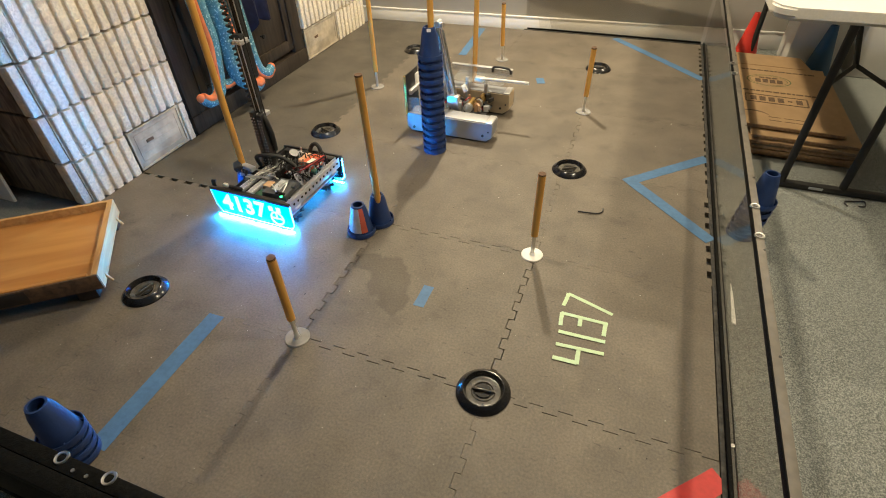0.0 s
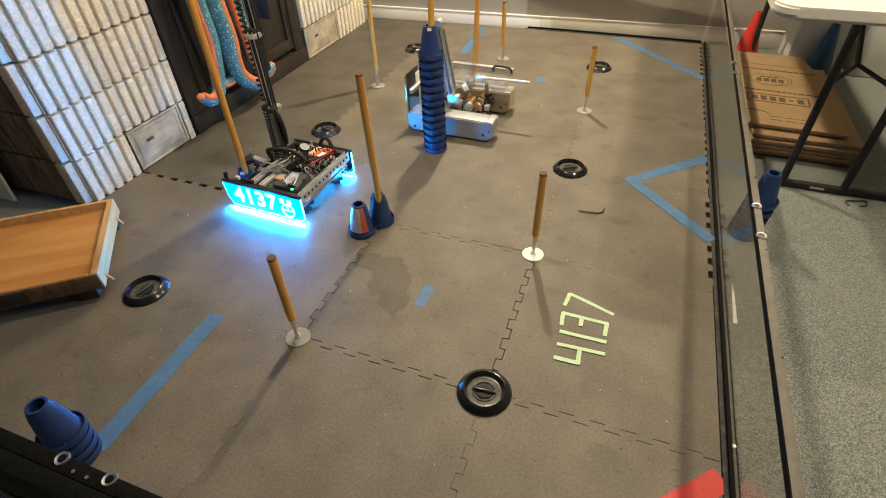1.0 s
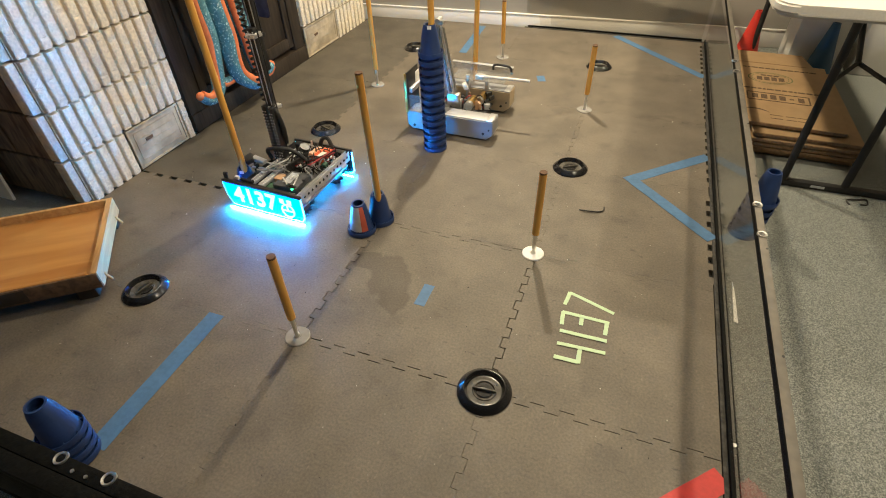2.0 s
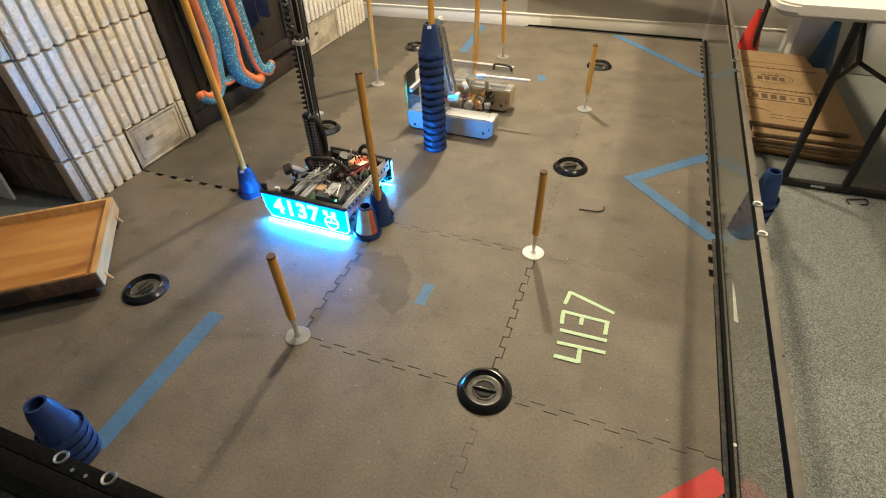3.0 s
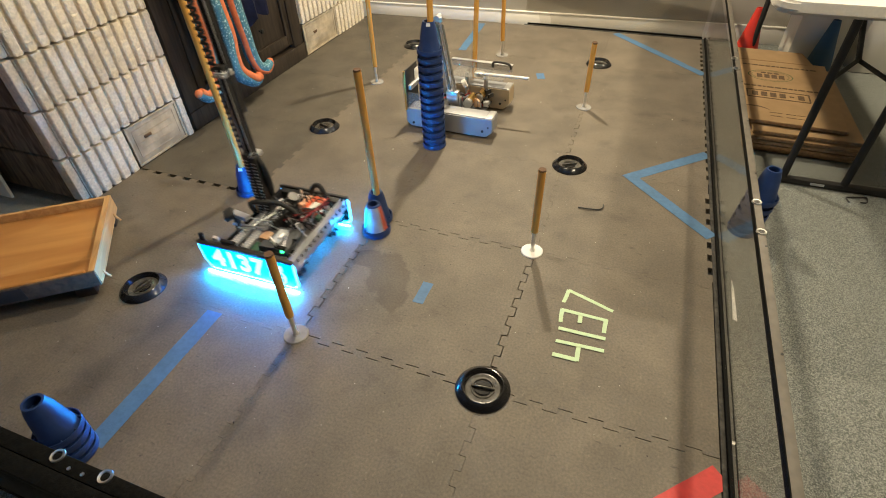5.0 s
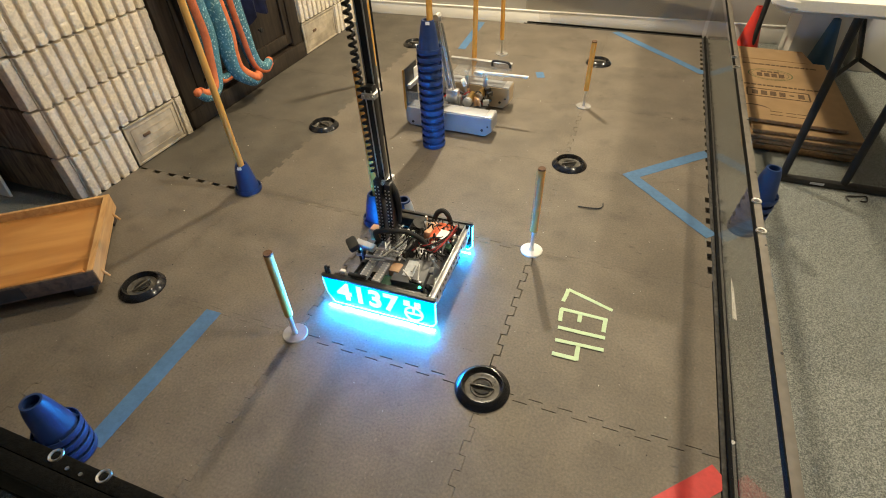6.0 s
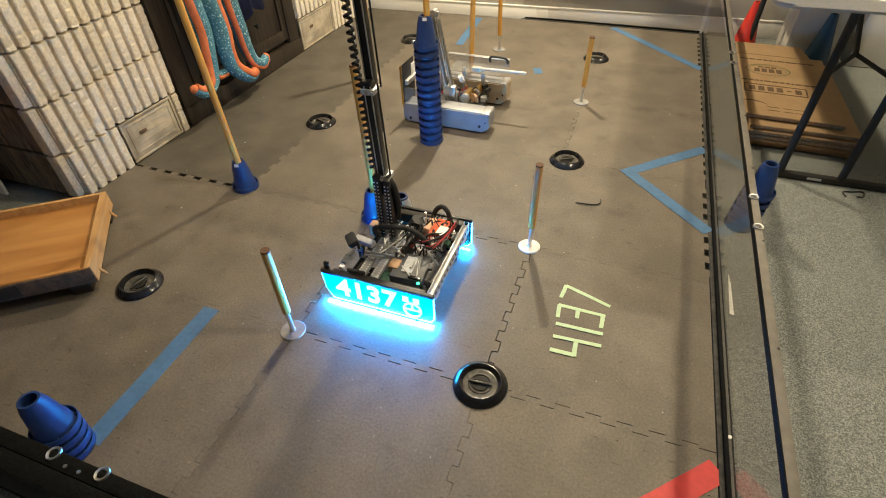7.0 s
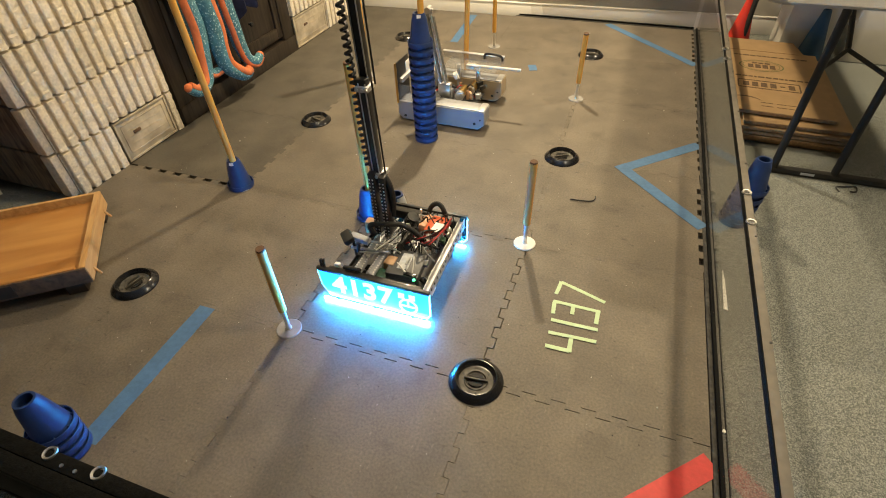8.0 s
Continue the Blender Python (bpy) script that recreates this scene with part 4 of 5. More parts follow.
def parked_robot():
    r = thing("parked_robot", "parked aluminium robot with two drive pods and leaning lift", "robot", at=pose(-0.585, 1.53, 0, rz=-1.5))

    def pod(name, x0, x1, y0, y1, mat, label, h):
        # side outline with cut lower corners, extruded across
        out = [(x0, 0.030), (x0 + 0.022, 0.010), (x1 - 0.030, 0.010), (x1, 0.034), (x1, h), (x0, h)]
        m = Matrix.Translation((0, y1, 0)) @ Matrix.Rotation(math.pi / 2, 4, "X")
        p = part(name, bm_prism(B(), out, 0, y1 - y0, m), M[mat], r, label, smooth=False)
        part("lid", bm_box(B(), ((x0 + x1) / 2 + 0.03, (y0 + y1) / 2, h + 0.0025), (x1 - x0 - 0.09, y1 - y0 - 0.012, 0.005), 0.001), M["pod"], p, "aluminium top strip")
        part("end_cap", bm_box(B(), (x1 - 0.018, (y0 + y1) / 2, h + 0.0035), (0.030, y1 - y0 - 0.004, 0.007), 0.001), M["alu"], p)
        for bx, bz in ((x0 + 0.035, 0.028), (x1 - 0.045, 0.038), (x1 - 0.018, 0.060), (x0 + 0.17, 0.070)):
            part("bolt", bm_rod(B(), (bx, y0 - 0.003, bz), (bx, y0 + 0.004, bz), 0.0065 if bz < 0.05 else 0.004, None, 10), M["blacksatin"], p)
        for wx in (x0 + 0.055, x1 - 0.07):
            part("wheel", bm_rod(B(), (wx, y0 + 0.02, 0.036), (wx, y1 - 0.02, 0.036), 0.036, None, 24), M["blackrubber"], p, "black rubber wheel")
        return p

    pod("near_pod", -0.205, 0.228, -0.205, -0.115, "pod", "satin aluminium drive pod", 0.098)
    pod("far_pod", -0.205, 0.222, 0.105, 0.195, "podgold", "warm-toned aluminium drive pod", 0.112)
    part("floor_pan", bm_box(B(), (-0.03, -0.005, 0.045), (0.33, 0.22, 0.006), 0.001), M["hub"], r)
    for y in (-0.155, 0.145):
        part("back_plate", bm_box(B(), (-0.202, y + 0.02, 0.170), (0.006, 0.13, 0.22), 0.001), M["blacksatin"], r)
    part("edge_strip", bm_box(B(), (-0.203, -0.208, 0.185), (0.010, 0.006, 0.190), 0.001), M["brass"], r, "copper-coloured edge strip")
    part("white_panel", bm_box(B(), (-0.197, -0.085, 0.210), (0.004, 0.040, 0.085), 0.001), M["plate"], r, "white panel on the black plate")
    part("side_sheet", bm_box(B(), (-0.150, -0.190, 0.130), (0.095, 0.004, 0.085)), M["clearside"], r, "clear acrylic sheet", smooth=False)
    part("cross_bar", bm_box(B(), (-0.195, -0.0, 0.190), (0.022, 0.36, 0.022), 0.002), M["alu"], r)
    # upper deck of clear bars
    for y in (0.180,):
        part("deck_bar", bm_box(B(), (0.050, y, 0.195), (0.325, 0.004, 0.036), 0.001), M["clearside"], r, "clear channel side")
        part("deck_edge", bm_box(B(), (0.050, y, 0.2145), (0.325, 0.022, 0.003), 0.001), M["alu"], r)
    part("deck_sheet", bm_box(B(), (0.07, 0.10, 0.186), (0.27, 0.13, 0.004)), M["clearside"], r, "clear acrylic deck", smooth=False)
    part("guide_rod", bm_rod(B(), (0.085, 0.012, 0.221), (0.335, 0.019, 0.224), 0.0070, None, 12), M["plate"], r, "white plastic rod")
    part("hinge", bm_box(B(), (0.090, 0.022, 0.214), (0.045, 0.036, 0.022), 0.003), M["steel"], r)
    part("handle", bm_tube(B(), [(0.115, 0.16, 0.200), (0.122, 0.16, 0.226), (0.195, 0.16, 0.224), (0.208, 0.16, 0.200)], 0.006, 8), M["blacksatin"], r)
    # motors
    for mx, my, mz, s in ((0.066, -0.030, 0.105, 0.021), (0.095, 0.050, 0.098, 0.019)):
        mo = part("motor", bm_rod(B(), (mx, my - 0.035, mz), (mx, my + 0.035, mz), s, None, 20), M["brass"], r, "gold motor can")
        part("gearbox", bm_rod(B(), (mx, my - 0.055, mz), (mx, my - 0.036, mz), s * 1.05, None, 20), M["steel"], mo)
    part("bracket", bm_box(B(), (0.0, -0.06, 0.095), (0.05, 0.03, 0.06), 0.003), M["alu"], r)
    part("pulley", bm_rod(B(), (0.026, -0.040, 0.180), (0.042, -0.034, 0.188), 0.019, None, 20), M["plate"], r)
    for k in range(4):
        pts = [(-0.10 + 0.05 * k, -0.05, 0.06), (-0.06 + 0.05 * k, 0.0, 0.10 + 0.01 * k), (0.0 + 0.04 * k, 0.03, 0.075), (0.06 + 0.03 * k, 0.01, 0.06)]
        part("wire", bm_tube(B(), pts, 0.003, 6), M["blackwire"] if k % 2 else M["redwire"], r)
    rg = random.Random(4)
    for k in range(22):
        x, y = rg.uniform(-0.16, 0.16), rg.uniform(-0.10, 0.09)
        sz = (rg.uniform(0.010, 0.035), rg.uniform(0.010, 0.030), rg.uniform(0.010, 0.045))
        part("fitting", bm_box(B(), (x, y, 0.048 + sz[2] / 2 + rg.uniform(0, 0.05)), sz, 0.0015, Matrix.Rotation(rg.uniform(0, 1.5), 4, "Z")),
             (M["alu"], M["blacksatin"], M["hub"], M["aludark"], M["tanpart"])[k % 5], r)
    for x in (-0.12, 0.0, 0.10):
        part("upright", bm_box(B(), (x, 0.10, 0.12), (0.018, 0.018, 0.13), 0.002), M["alu"], r)
    # leaning lift
    a, b = Vector((-0.010, -0.076, 0.120)), Vector((-0.075, -0.085, 0.490))
    for k, dx in enumerate((-0.014, 0.014)):
        off = Vector((dx, 0.004 * k, 0))
        part("slide", bm_rod(B(), a + off, b + off - Vector((0, 0, 0.03 * k)), 0.0105, None, 4), M["slidebar"], r, "bright aluminium slide bar")
        part("slide_rail", bm_rod(B(), a + off + Vector((0, -0.012, 0)), b + off + Vector((0, -0.012, -0.02)), 0.004, None, 8), M["steel"], r)
    part("top_pulley", bm_rod(B(), b + Vector((0, -0.02, 0)), b + Vector((0, 0.02, 0)), 0.014, None, 16), M["steel"], r)
    part("top_bracket", bm_box(B(), b + Vector((-0.005, 0, -0.006)), (0.050, 0.018, 0.022), 0.002), M["steel"], r)
    part("lift_base", bm_box(B(), a + Vector((0, 0.0, 0.01)), (0.060, 0.035, 0.060), 0.003), M["steel"], r)
    return r


parked_robot()

# ---- the driven robot ----
HW, HD = 0.182, 0.185


def number_plate(parent, side, name, digits, xl):
    """Edge-lit acrylic plate; side -1 front, +1 back."""
    y = side * HD
    out = [(xl, 0.118), (xl + 0.006, 0.055), (xl + 0.026, 0.017), (HW - 0.012, 0.015), (HW, 0.030), (HW, 0.118)]
    m = Matrix.Translation((0, y + 0.003, 0)) @ Matrix.Rotation(math.pi / 2, 4, "X")
    p = part(name, bm_prism(B(), out, 0, 0.006, m), M["glowpanel"] if digits else M["rearacrylic"], parent, "edge-lit cyan acrylic plate" if digits else "smoked acrylic plate with lit edges", smooth=False)
    yf = y + side * 0.0045
    if digits:
        cu = bpy.data.curves.new("digits", "FONT")
        cu.body, cu.size, cu.extrude, cu.offset = "4137", 0.096, 0.0008, 0.0030
        cu.align_x, cu.align_y, cu.space_character = "CENTER", "CENTER", 1.08
        tmp = new("digits_text", cu)
        me = bpy.data.meshes.new_from_object(tmp.evaluated_get(bpy.context.evaluated_depsgraph_get()))
        bpy.data.objects.remove(tmp)
        whole = B()
        whole.from_mesh(me)
        bmesh.ops.remove_doubles(whole, verts=whole.verts, dist=1e-6)
        left = set(whole.faces)
        while left:
            todo = [left.pop()]
            island = list(todo)
            while todo:
                for e in todo.pop().edges:
                    for f in e.link_faces:
                        if f in left:
                            left.remove(f)
                            todo.append(f)
                            island.append(f)
            one, seen = B(), {}
            for f in island:
                one.faces.new([seen.setdefault(v, one.verts.new(v.co)) if v not in seen else seen[v] for v in f.verts])
            o = part("digit", one, M["glowdigits"], p, "lit white digit", smooth=False)
            o.matrix_basis = Matrix.Translation((-0.036, yf, 0.072)) @ Matrix.Rotation(math.pi / 2, 4, "X")
        whole.free()
        bpy.data.meshes.remove(me)
        # small emblem: two squares above a crossed ring
        for dx in (-0.017, 0.017):
            part("emblem_square", bm_box(B(), (0.112 + dx, yf, 0.094), (0.020, 0.002, 0.022), 0.0008), M["glowdigits"], p)
        bm = B()
        mm = Matrix.Translation((0.115, yf, 0.053)) @ Matrix.Rotation(math.pi / 2, 4, "X")
        bm_lathe(bm, [(0.031, -0.001), (0.031, 0.001), (0.024, 0.001), (0.024, -0.001), (0.031, -0.001)], 28, mm)
        bm_box(bm, (0.115, yf, 0.053), (0.052, 0.002, 0.007))
        bm_box(bm, (0.115, yf, 0.064), (0.007, 0.0018, 0.022))
        part("emblem_ring", bm, M["glowdigits"], p, smooth=False)
    bm = B()
    for (x0, z0), (x1, z1) in zip(out, out[1:] + out[:1]):
        if abs(z0 - 0.118) < 1e-6 and abs(z1 - 0.118) < 1e-6:
            continue
        bm_rod(bm, (x0, y, z0), (x1, y, z1), 0.0036, None, 6)
    part("lit_edge", bm, M["glowedge"], p, "bright glowing plate edge", smooth=False)
    ys = y - (0.010 if digits else 0.014)
    part("led_strip", bm_box(B(), ((HW + xl) / 2 + 0.004, ys, 0.0062), (HW - xl - 0.008, 0.0075 if digits else 0.005, 0.0030), 0.0010), M["glowstrip"] if digits else M["glowstriprear"], p, "bright blue-white light strip under the plate", smooth=False)
    for fx in (0.15, 0.5, 0.85):
        part("strip_clip", bm_box(B(), (xl + (HW - xl) * fx, (ys + y) / 2, 0.0100), (0.008, 0.012, 0.0012)), M["blackplastic"], p, smooth=False)
    part("backing", bm_box(B(), ((HW + xl) / 2 + 0.004, y - side * 0.0065, 0.068), (HW - xl - 0.05, 0.005, 0.098)), M["blackplastic"], p, "black backing sheet", smooth=False)
    part("top_strip", bm_box(B(), ((HW + xl) / 2, y + 0.001, 0.1245), (HW - xl + 0.004, 0.011, 0.012), 0.001), M["blacksatin"], parent)
    return p


def mecanum_wheel(parent, x, y):
    w = part("wheel", bm_rod(B(), (x - 0.010, y, 0.048), (x + 0.010, y, 0.048), 0.030, None, 20), M["hub"], parent, "black mecanum wheel")
    for k in range(10):
        a = 2 * math.pi * k / 10
        c = Vector((x, y + 0.040 * math.cos(a), 0.048 + 0.040 * math.sin(a)))
        t = Vector((0.017, -0.010 * math.sin(a), 0.010 * math.cos(a)))
        part("roller", bm_rod(B(), c - t, c + t, 0.0078, None, 8), M["blackrubber"], w)


def side_channel(parent, s, at_x):
    x = s * at_x
    bm = B()
    bm_box(bm, (x, 0.0, 0.110), (0.016, 2 * HD - 0.02, 0.0025), 0.0006)
    bm_box(bm, (x + s * 0.008, 0.0, 0.106), (0.0025, 2 * HD - 0.02, 0.040), 0.0006)
    bm_box(bm, (x - s * 0.008, 0.0, 0.106), (0.0025, 2 * HD - 0.02, 0.040), 0.0006)
    c = part("side_channel", bm, M["alu"] if s > 0 else M["blacksatin"], parent, "perforated aluminium channel" if s > 0 else "black channel")
    for k in range(13):
        y = -HD + 0.035 + k * 0.0255
        part("hole", bm_rod(B(), (x + s * 0.0088, y, 0.108), (x + s * 0.0098, y, 0.108), 0.0055, None, 10), M["blackplastic"], c, "dark round hole")
    for y in (-0.135, 0.125):
        part("sticker", bm_box(B(), (x + s * 0.0100, y, 0.086), (0.0010, 0.034, 0.010)), M["plate"], c, "white sticker")
    return c


def driven_robot():
    r = thing("driven_robot", "small wheeled robot with glowing cyan number plate and black mast", "robot")
    part("base_pan", bm_box(B(), (0.040, 0, 0.060), (0.250, 2 * HD - 0.03, 0.006), 0.001), M["alu"], r)
    side_channel(r, 1, HW - 0.014)
    side_channel(r, -1, 0.085)
    for y in (-0.118, 0.118):
        mecanum_wheel(r, HW - 0.048, y)
        mecanum_wheel(r, -0.055, y)
    number_plate(r, -1, "number_plate", True, -HW)
    number_plate(r, 1, "rear_plate", False, -0.100)
    part("rear_channel", bm_box(B(), (0.040, HD - 0.022, 0.110), (0.240, 0.026, 0.036), 0.002), M["blacksatin"], r)
    part("front_channel", bm_box(B(), (0, -HD + 0.016, 0.112), (2 * HW - 0.06, 0.014, 0.022), 0.002), M["blacksatin"], r)
    for x in (-HW + 0.010, -HW + 0.018):
        part("corner_post", bm_tube(B(), [(x, -HD + 0.01, 0.12), (x, -HD + 0.01, 0.15), (x + 0.006, -HD + 0.012, 0.152)], 0.005, 8), M["blacksatin"], r)
    # lift: two perforated uprights, then sliding stages
    tx, ty = -0.048, 0.030
    for k, dx in enumerate((-0.020, 0.020)):
        c = part("upright", bm_box(B(), (tx + dx, ty - 0.012 * k, 0.20), (0.020, 0.030, 0.32), 0.002), M["blacksatin"], r, "black perforated channel upright")
        # Holes catching light, painted as small white discs.
        for dz in (-0.0055, 0.0055):
            for q in range(22):
                z = 0.070 + 0.0128 * q
                part("hole", bm_rod(B(), (tx + dx + dz, ty - 0.012 * k - 0.0152, z), (tx + dx + dz, ty - 0.012 * k - 0.0160, z), 0.0027, None, 8), M["plate"], c, "lit hole painted as a white disc")
    part("tan_bracket", bm_box(B(), (tx - 0.050, ty - 0.002, 0.145), (0.030, 0.030, 0.045), 0.002), M["tanpart"], r, "tan printed bracket")
    mast = part("mast", bm_box(B(), (tx - 0.004, ty + 0.020, 0.46), (0.033, 0.026, 0.36), 0.003), M["blacksatin"], r, "black sliding lift mast")
    part("upper_slide", bm_box(B(), (tx - 0.006, ty + 0.046, 0.78), (0.028, 0.024, 0.60), 0.003), M["blacksatin"], mast, "black slide stage")
    for dx, dy, z0, z1 in ((0.0095, 0.0065, 0.30, 0.63), (-0.010, 0.0065, 0.30, 0.63), (0.006, 0.0335, 0.50, 1.07), (-0.016, 0.0335, 0.50, 1.07)):
        part("slide_rail", bm_box(B(), (tx + dx, ty + dy, (z0 + z1) / 2), (0.0035, 0.003, z1 - z0), 0.0008), M["alu"], mast, "bright slide rail")
    for z, w in ((0.345, 0.050), (0.615, 0.040)):
        part("stage_joint", bm_box(B(), (tx, ty + 0.022, z), (w, 0.046, 0.016), 0.003), M["alu"], mast, "aluminium stage bracket")
        for dx in (-0.012, 0.004, 0.016):
            part("bolt", bm_rod(B(), (tx + dx, ty - 0.002, z), (tx + dx, ty - 0.006, z), 0.005, None, 8), M["steel"], mast)
    part("tension_rod", bm_rod(B(), (tx + 0.030, ty + 0.006, 0.14), (tx + 0.030, ty + 0.010, 0.64), 0.0028, None, 8), M["blacksatin"], mast)
    part("tension_rod", bm_rod(B(), (tx + 0.026, ty + 0.036, 0.62), (tx + 0.026, ty + 0.040, 1.05), 0.0028, None, 8), M["blacksatin"], mast)
    # coiled cable down the mast
    n = 216
    pts = []
    for i in range(n):
        z = 0.36 + 0.70 * i / (n - 1)
        a = i * 2 * math.pi / 6
        pts.append((tx - 0.030 + 0.0085 * math.cos(a), ty + 0.020 + 0.0085 * math.sin(a), z))
    part("coiled_cable", bm_tube(B(), pts, 0.0052, 5, 1), M["blackwire"], mast, "black coiled cable")
    part("sleeve", bm_tube(B(), [(tx - 0.032, ty - 0.03, 0.14), (tx - 0.028, ty - 0.045, 0.185), (tx + 0.02, ty - 0.05, 0.205), (tx + 0.07, ty - 0.02, 0.190), (tx + 0.12, ty - 0.01, 0.155), (tx + 0.14, ty - 0.02, 0.125)], 0.0082, 10), M["blackrubber"], r, "thick black cable sleeve")
    part("sleeve", bm_tube(B(), [(tx + 0.012, ty + 0.0, 0.36), (tx + 0.034, ty - 0.006, 0.33), (tx + 0.038, ty + 0.002, 0.27), (tx + 0.028, ty + 0.01, 0.20)], 0.010, 10), M["blackrubber"], r, "thick black cable sleeve")
    # intake motor behind the mast
    mo = part("motor", bm_rod(B(), (0.005, 0.085, 0.125), (0.030, 0.085, 0.170), 0.020, None, 20), M["blacksatin"], r, "black motor")
    part("motor_label", bm_box(B(), (0.012, 0.064, 0.142), (0.032, 0.004, 0.024), 0.001), M["plate"], mo, "pale motor label")
    part("post", bm_rod(B(), (0.045, 0.11, 0.12), (0.048, 0.11, 0.185), 0.004, None, 8), M["steel"], r)
    # gripper on the left
    g = part("gripper", bm_box(B(), (-0.136, -0.064, 0.160), (0.034, 0.056, 0.022), 0.007, Matrix.Rotation(0.75, 4, "Z") @ Matrix.Rotation(-0.35, 4, "Y")), M["blackrubber"], r, "black rubber gripper paddle")
    part("gripper_arm", bm_box(B(), (-0.096, -0.054, 0.157), (0.070, 0.024, 0.016), 0.002, Matrix.Rotation(-0.18, 4, "Z")), M["aludark"], g, "grey boxed gripper arm")
    part("gripper_link", bm_rod(B(), (-0.12, -0.058, 0.148), (-0.100, -0.085, 0.108), 0.005, None, 8), M["blacksatin"], g)
    part("gripper_post", bm_rod(B(), (-0.092, -0.090, 0.066), (-0.096, -0.070, 0.150), 0.007, None, 10), M["blacksatin"], g)
    # perforated channels across the pan; white discs paint the light at their holes
    for cx, cz in ((-0.060, 0.121), (-0.018, 0.117)):
        c = part("perforated_channel", bm_box(B(), (cx, -0.060, cz), (0.027, 0.200, 0.012), 0.0012), M["aludark"], r, "grey perforated channel")
        for dx in (-0.0085, 0.0085):
            for q in range(18):
                part("hole", bm_rod(B(), (cx + dx, -0.150 + 0.0105 * q, cz + 0.006), (cx + dx, -0.150 + 0.0105 * q, cz + 0.0068), 0.0027, None, 8), M["plate"], c, "lit hole painted as a white disc")
    for p0, p1 in (((-0.030, -0.085, 0.150), (0.022, 0.030, 0.156)), ((-0.085, -0.045, 0.146), (0.016, -0.040, 0.146)), ((-0.080, -0.095, 0.140), (-0.020, -0.085, 0.142))):
        part("cross_strut", bm_rod(B(), p0, p1, 0.0030, None, 8), M["steel"], r, "bright cross strut")
    part("guard_plate", bm_prism(B(), [(-0.045, -0.075), (0.014, -0.060), (0.020, 0.020), (-0.020, 0.034)], 0.142, 0.145), M["clearside"], r, "clear acrylic guard plate", smooth=False)
    part("battery_wall", bm_box(B(), (0.035, 0.015, 0.120), (0.010, 0.120, 0.060), 0.001, Matrix.Rotation(-0.12, 4, "Z")), M["blacksatin"], r, "black upright divider")
    for k in range(6):
        zt = 0.150 + 0.006 * (k % 3)
        part("wire", bm_tube(B(), [(0.040 + 0.012 * k, 0.030, 0.125), (0.075 + 0.010 * k, 0.010 - 0.006 * k, zt), (0.125 + 0.004 * k, 0.035 + 0.004 * k, zt + 0.004), (0.148, 0.090 + 0.006 * k, zt), (0.140, 0.140, 0.135)], 0.0024, 6, 5),
             M["redwire"] if k % 2 else M["blackwire"], r)
    part("servo", bm_box(B(), (-0.085, -0.075, 0.105), (0.022, 0.042, 0.040), 0.002), M["hub"], r)
    part("servo_disc", bm_rod(B(), (-0.085, -0.098, 0.100), (-0.085, -0.104, 0.100), 0.011, None, 16), M["steel"], r)
    part("crossbar", bm_rod(B(), (-0.12, -0.075, 0.132), (0.01, -0.068, 0.136), 0.0045, None, 8), M["aludark"], r)
    # electronics on the right side
    h = part("hub_case", bm_box(B(), (0.070, -0.080, 0.108), (0.105, 0.110, 0.026), 0.004, Matrix.Rotation(0.06, 4, "Z")), M["hub"], r, "dark grey control hub")
    part("hub_label", bm_box(B(), (0.064, -0.075, 0.1222), (0.034, 0.070, 0.0015), 0, Matrix.Rotation(0.06, 4, "Z")), M["greylabel"], h, "grey label")
    part("hub_port", bm_box(B(), (0.100, -0.125, 0.122), (0.040, 0.012, 0.006), 0.001), M["blackplastic"], h)
    part("status_light", bm_lathe(B(), [(0, 0.005), (0.004, 0.003), (0.005, 0)], 10, Matrix.Translation((0.120, -0.146, 0.1245))), M["greenled"], r, "green status light")
    b = part("battery", bm_box(B(), (0.103, 0.095, 0.132), (0.052, 0.086, 0.038), 0.008, Matrix.Rotation(-0.10, 4, "Z")), M["orange"], r, "orange wrapped battery pack")
    part("battery_end", bm_box(B(), (0.066, 0.100, 0.136), (0.030, 0.070, 0.042), 0.012, Matrix.Rotation(-0.10, 4, "Z")), M["peach"], b, "peach shrink-wrap end")
    part("battery_label", bm_box(B(), (0.116, 0.075, 0.1525), (0.030, 0.045, 0.0012), 0, Matrix.Rotation(-0.10, 4, "Z")), M["plate"], b, "white battery label")
    part("battery_strap", bm_tube(B(), [(0.055, 0.140, 0.12), (0.068, 0.150, 0.17), (0.090, 0.155, 0.185), (0.112, 0.148, 0.17), (0.125, 0.140, 0.12)], 0.0085, 8), M["blackrubber"], r)
    part("power_switch", bm_box(B(), (0.145, 0.042, 0.132), (0.018, 0.022, 0.014), 0.002), M["greenboard"], r, "green power module")
    part("bracket", bm_box(B(), (0.018, -0.085, 0.110), (0.034, 0.040, 0.030), 0.003), M["tanpart"], r, "tan printed bracket")
    part("board", bm_box(B(), (-0.005, -0.130, 0.105), (0.060, 0.040, 0.004), 0.001), M["greenboard"], r)
    part("clip", bm_box(B(), (-0.120, -0.165, 0.136), (0.018, 0.012, 0.014), 0.002), M["plate"], r)
    part("bumper", bm_rod(B(), (-0.10, -0.166, 0.134), (-0.045, -0.166, 0.134), 0.007, None, 10), M["blackrubber"], r)
    rg = random.Random(21)
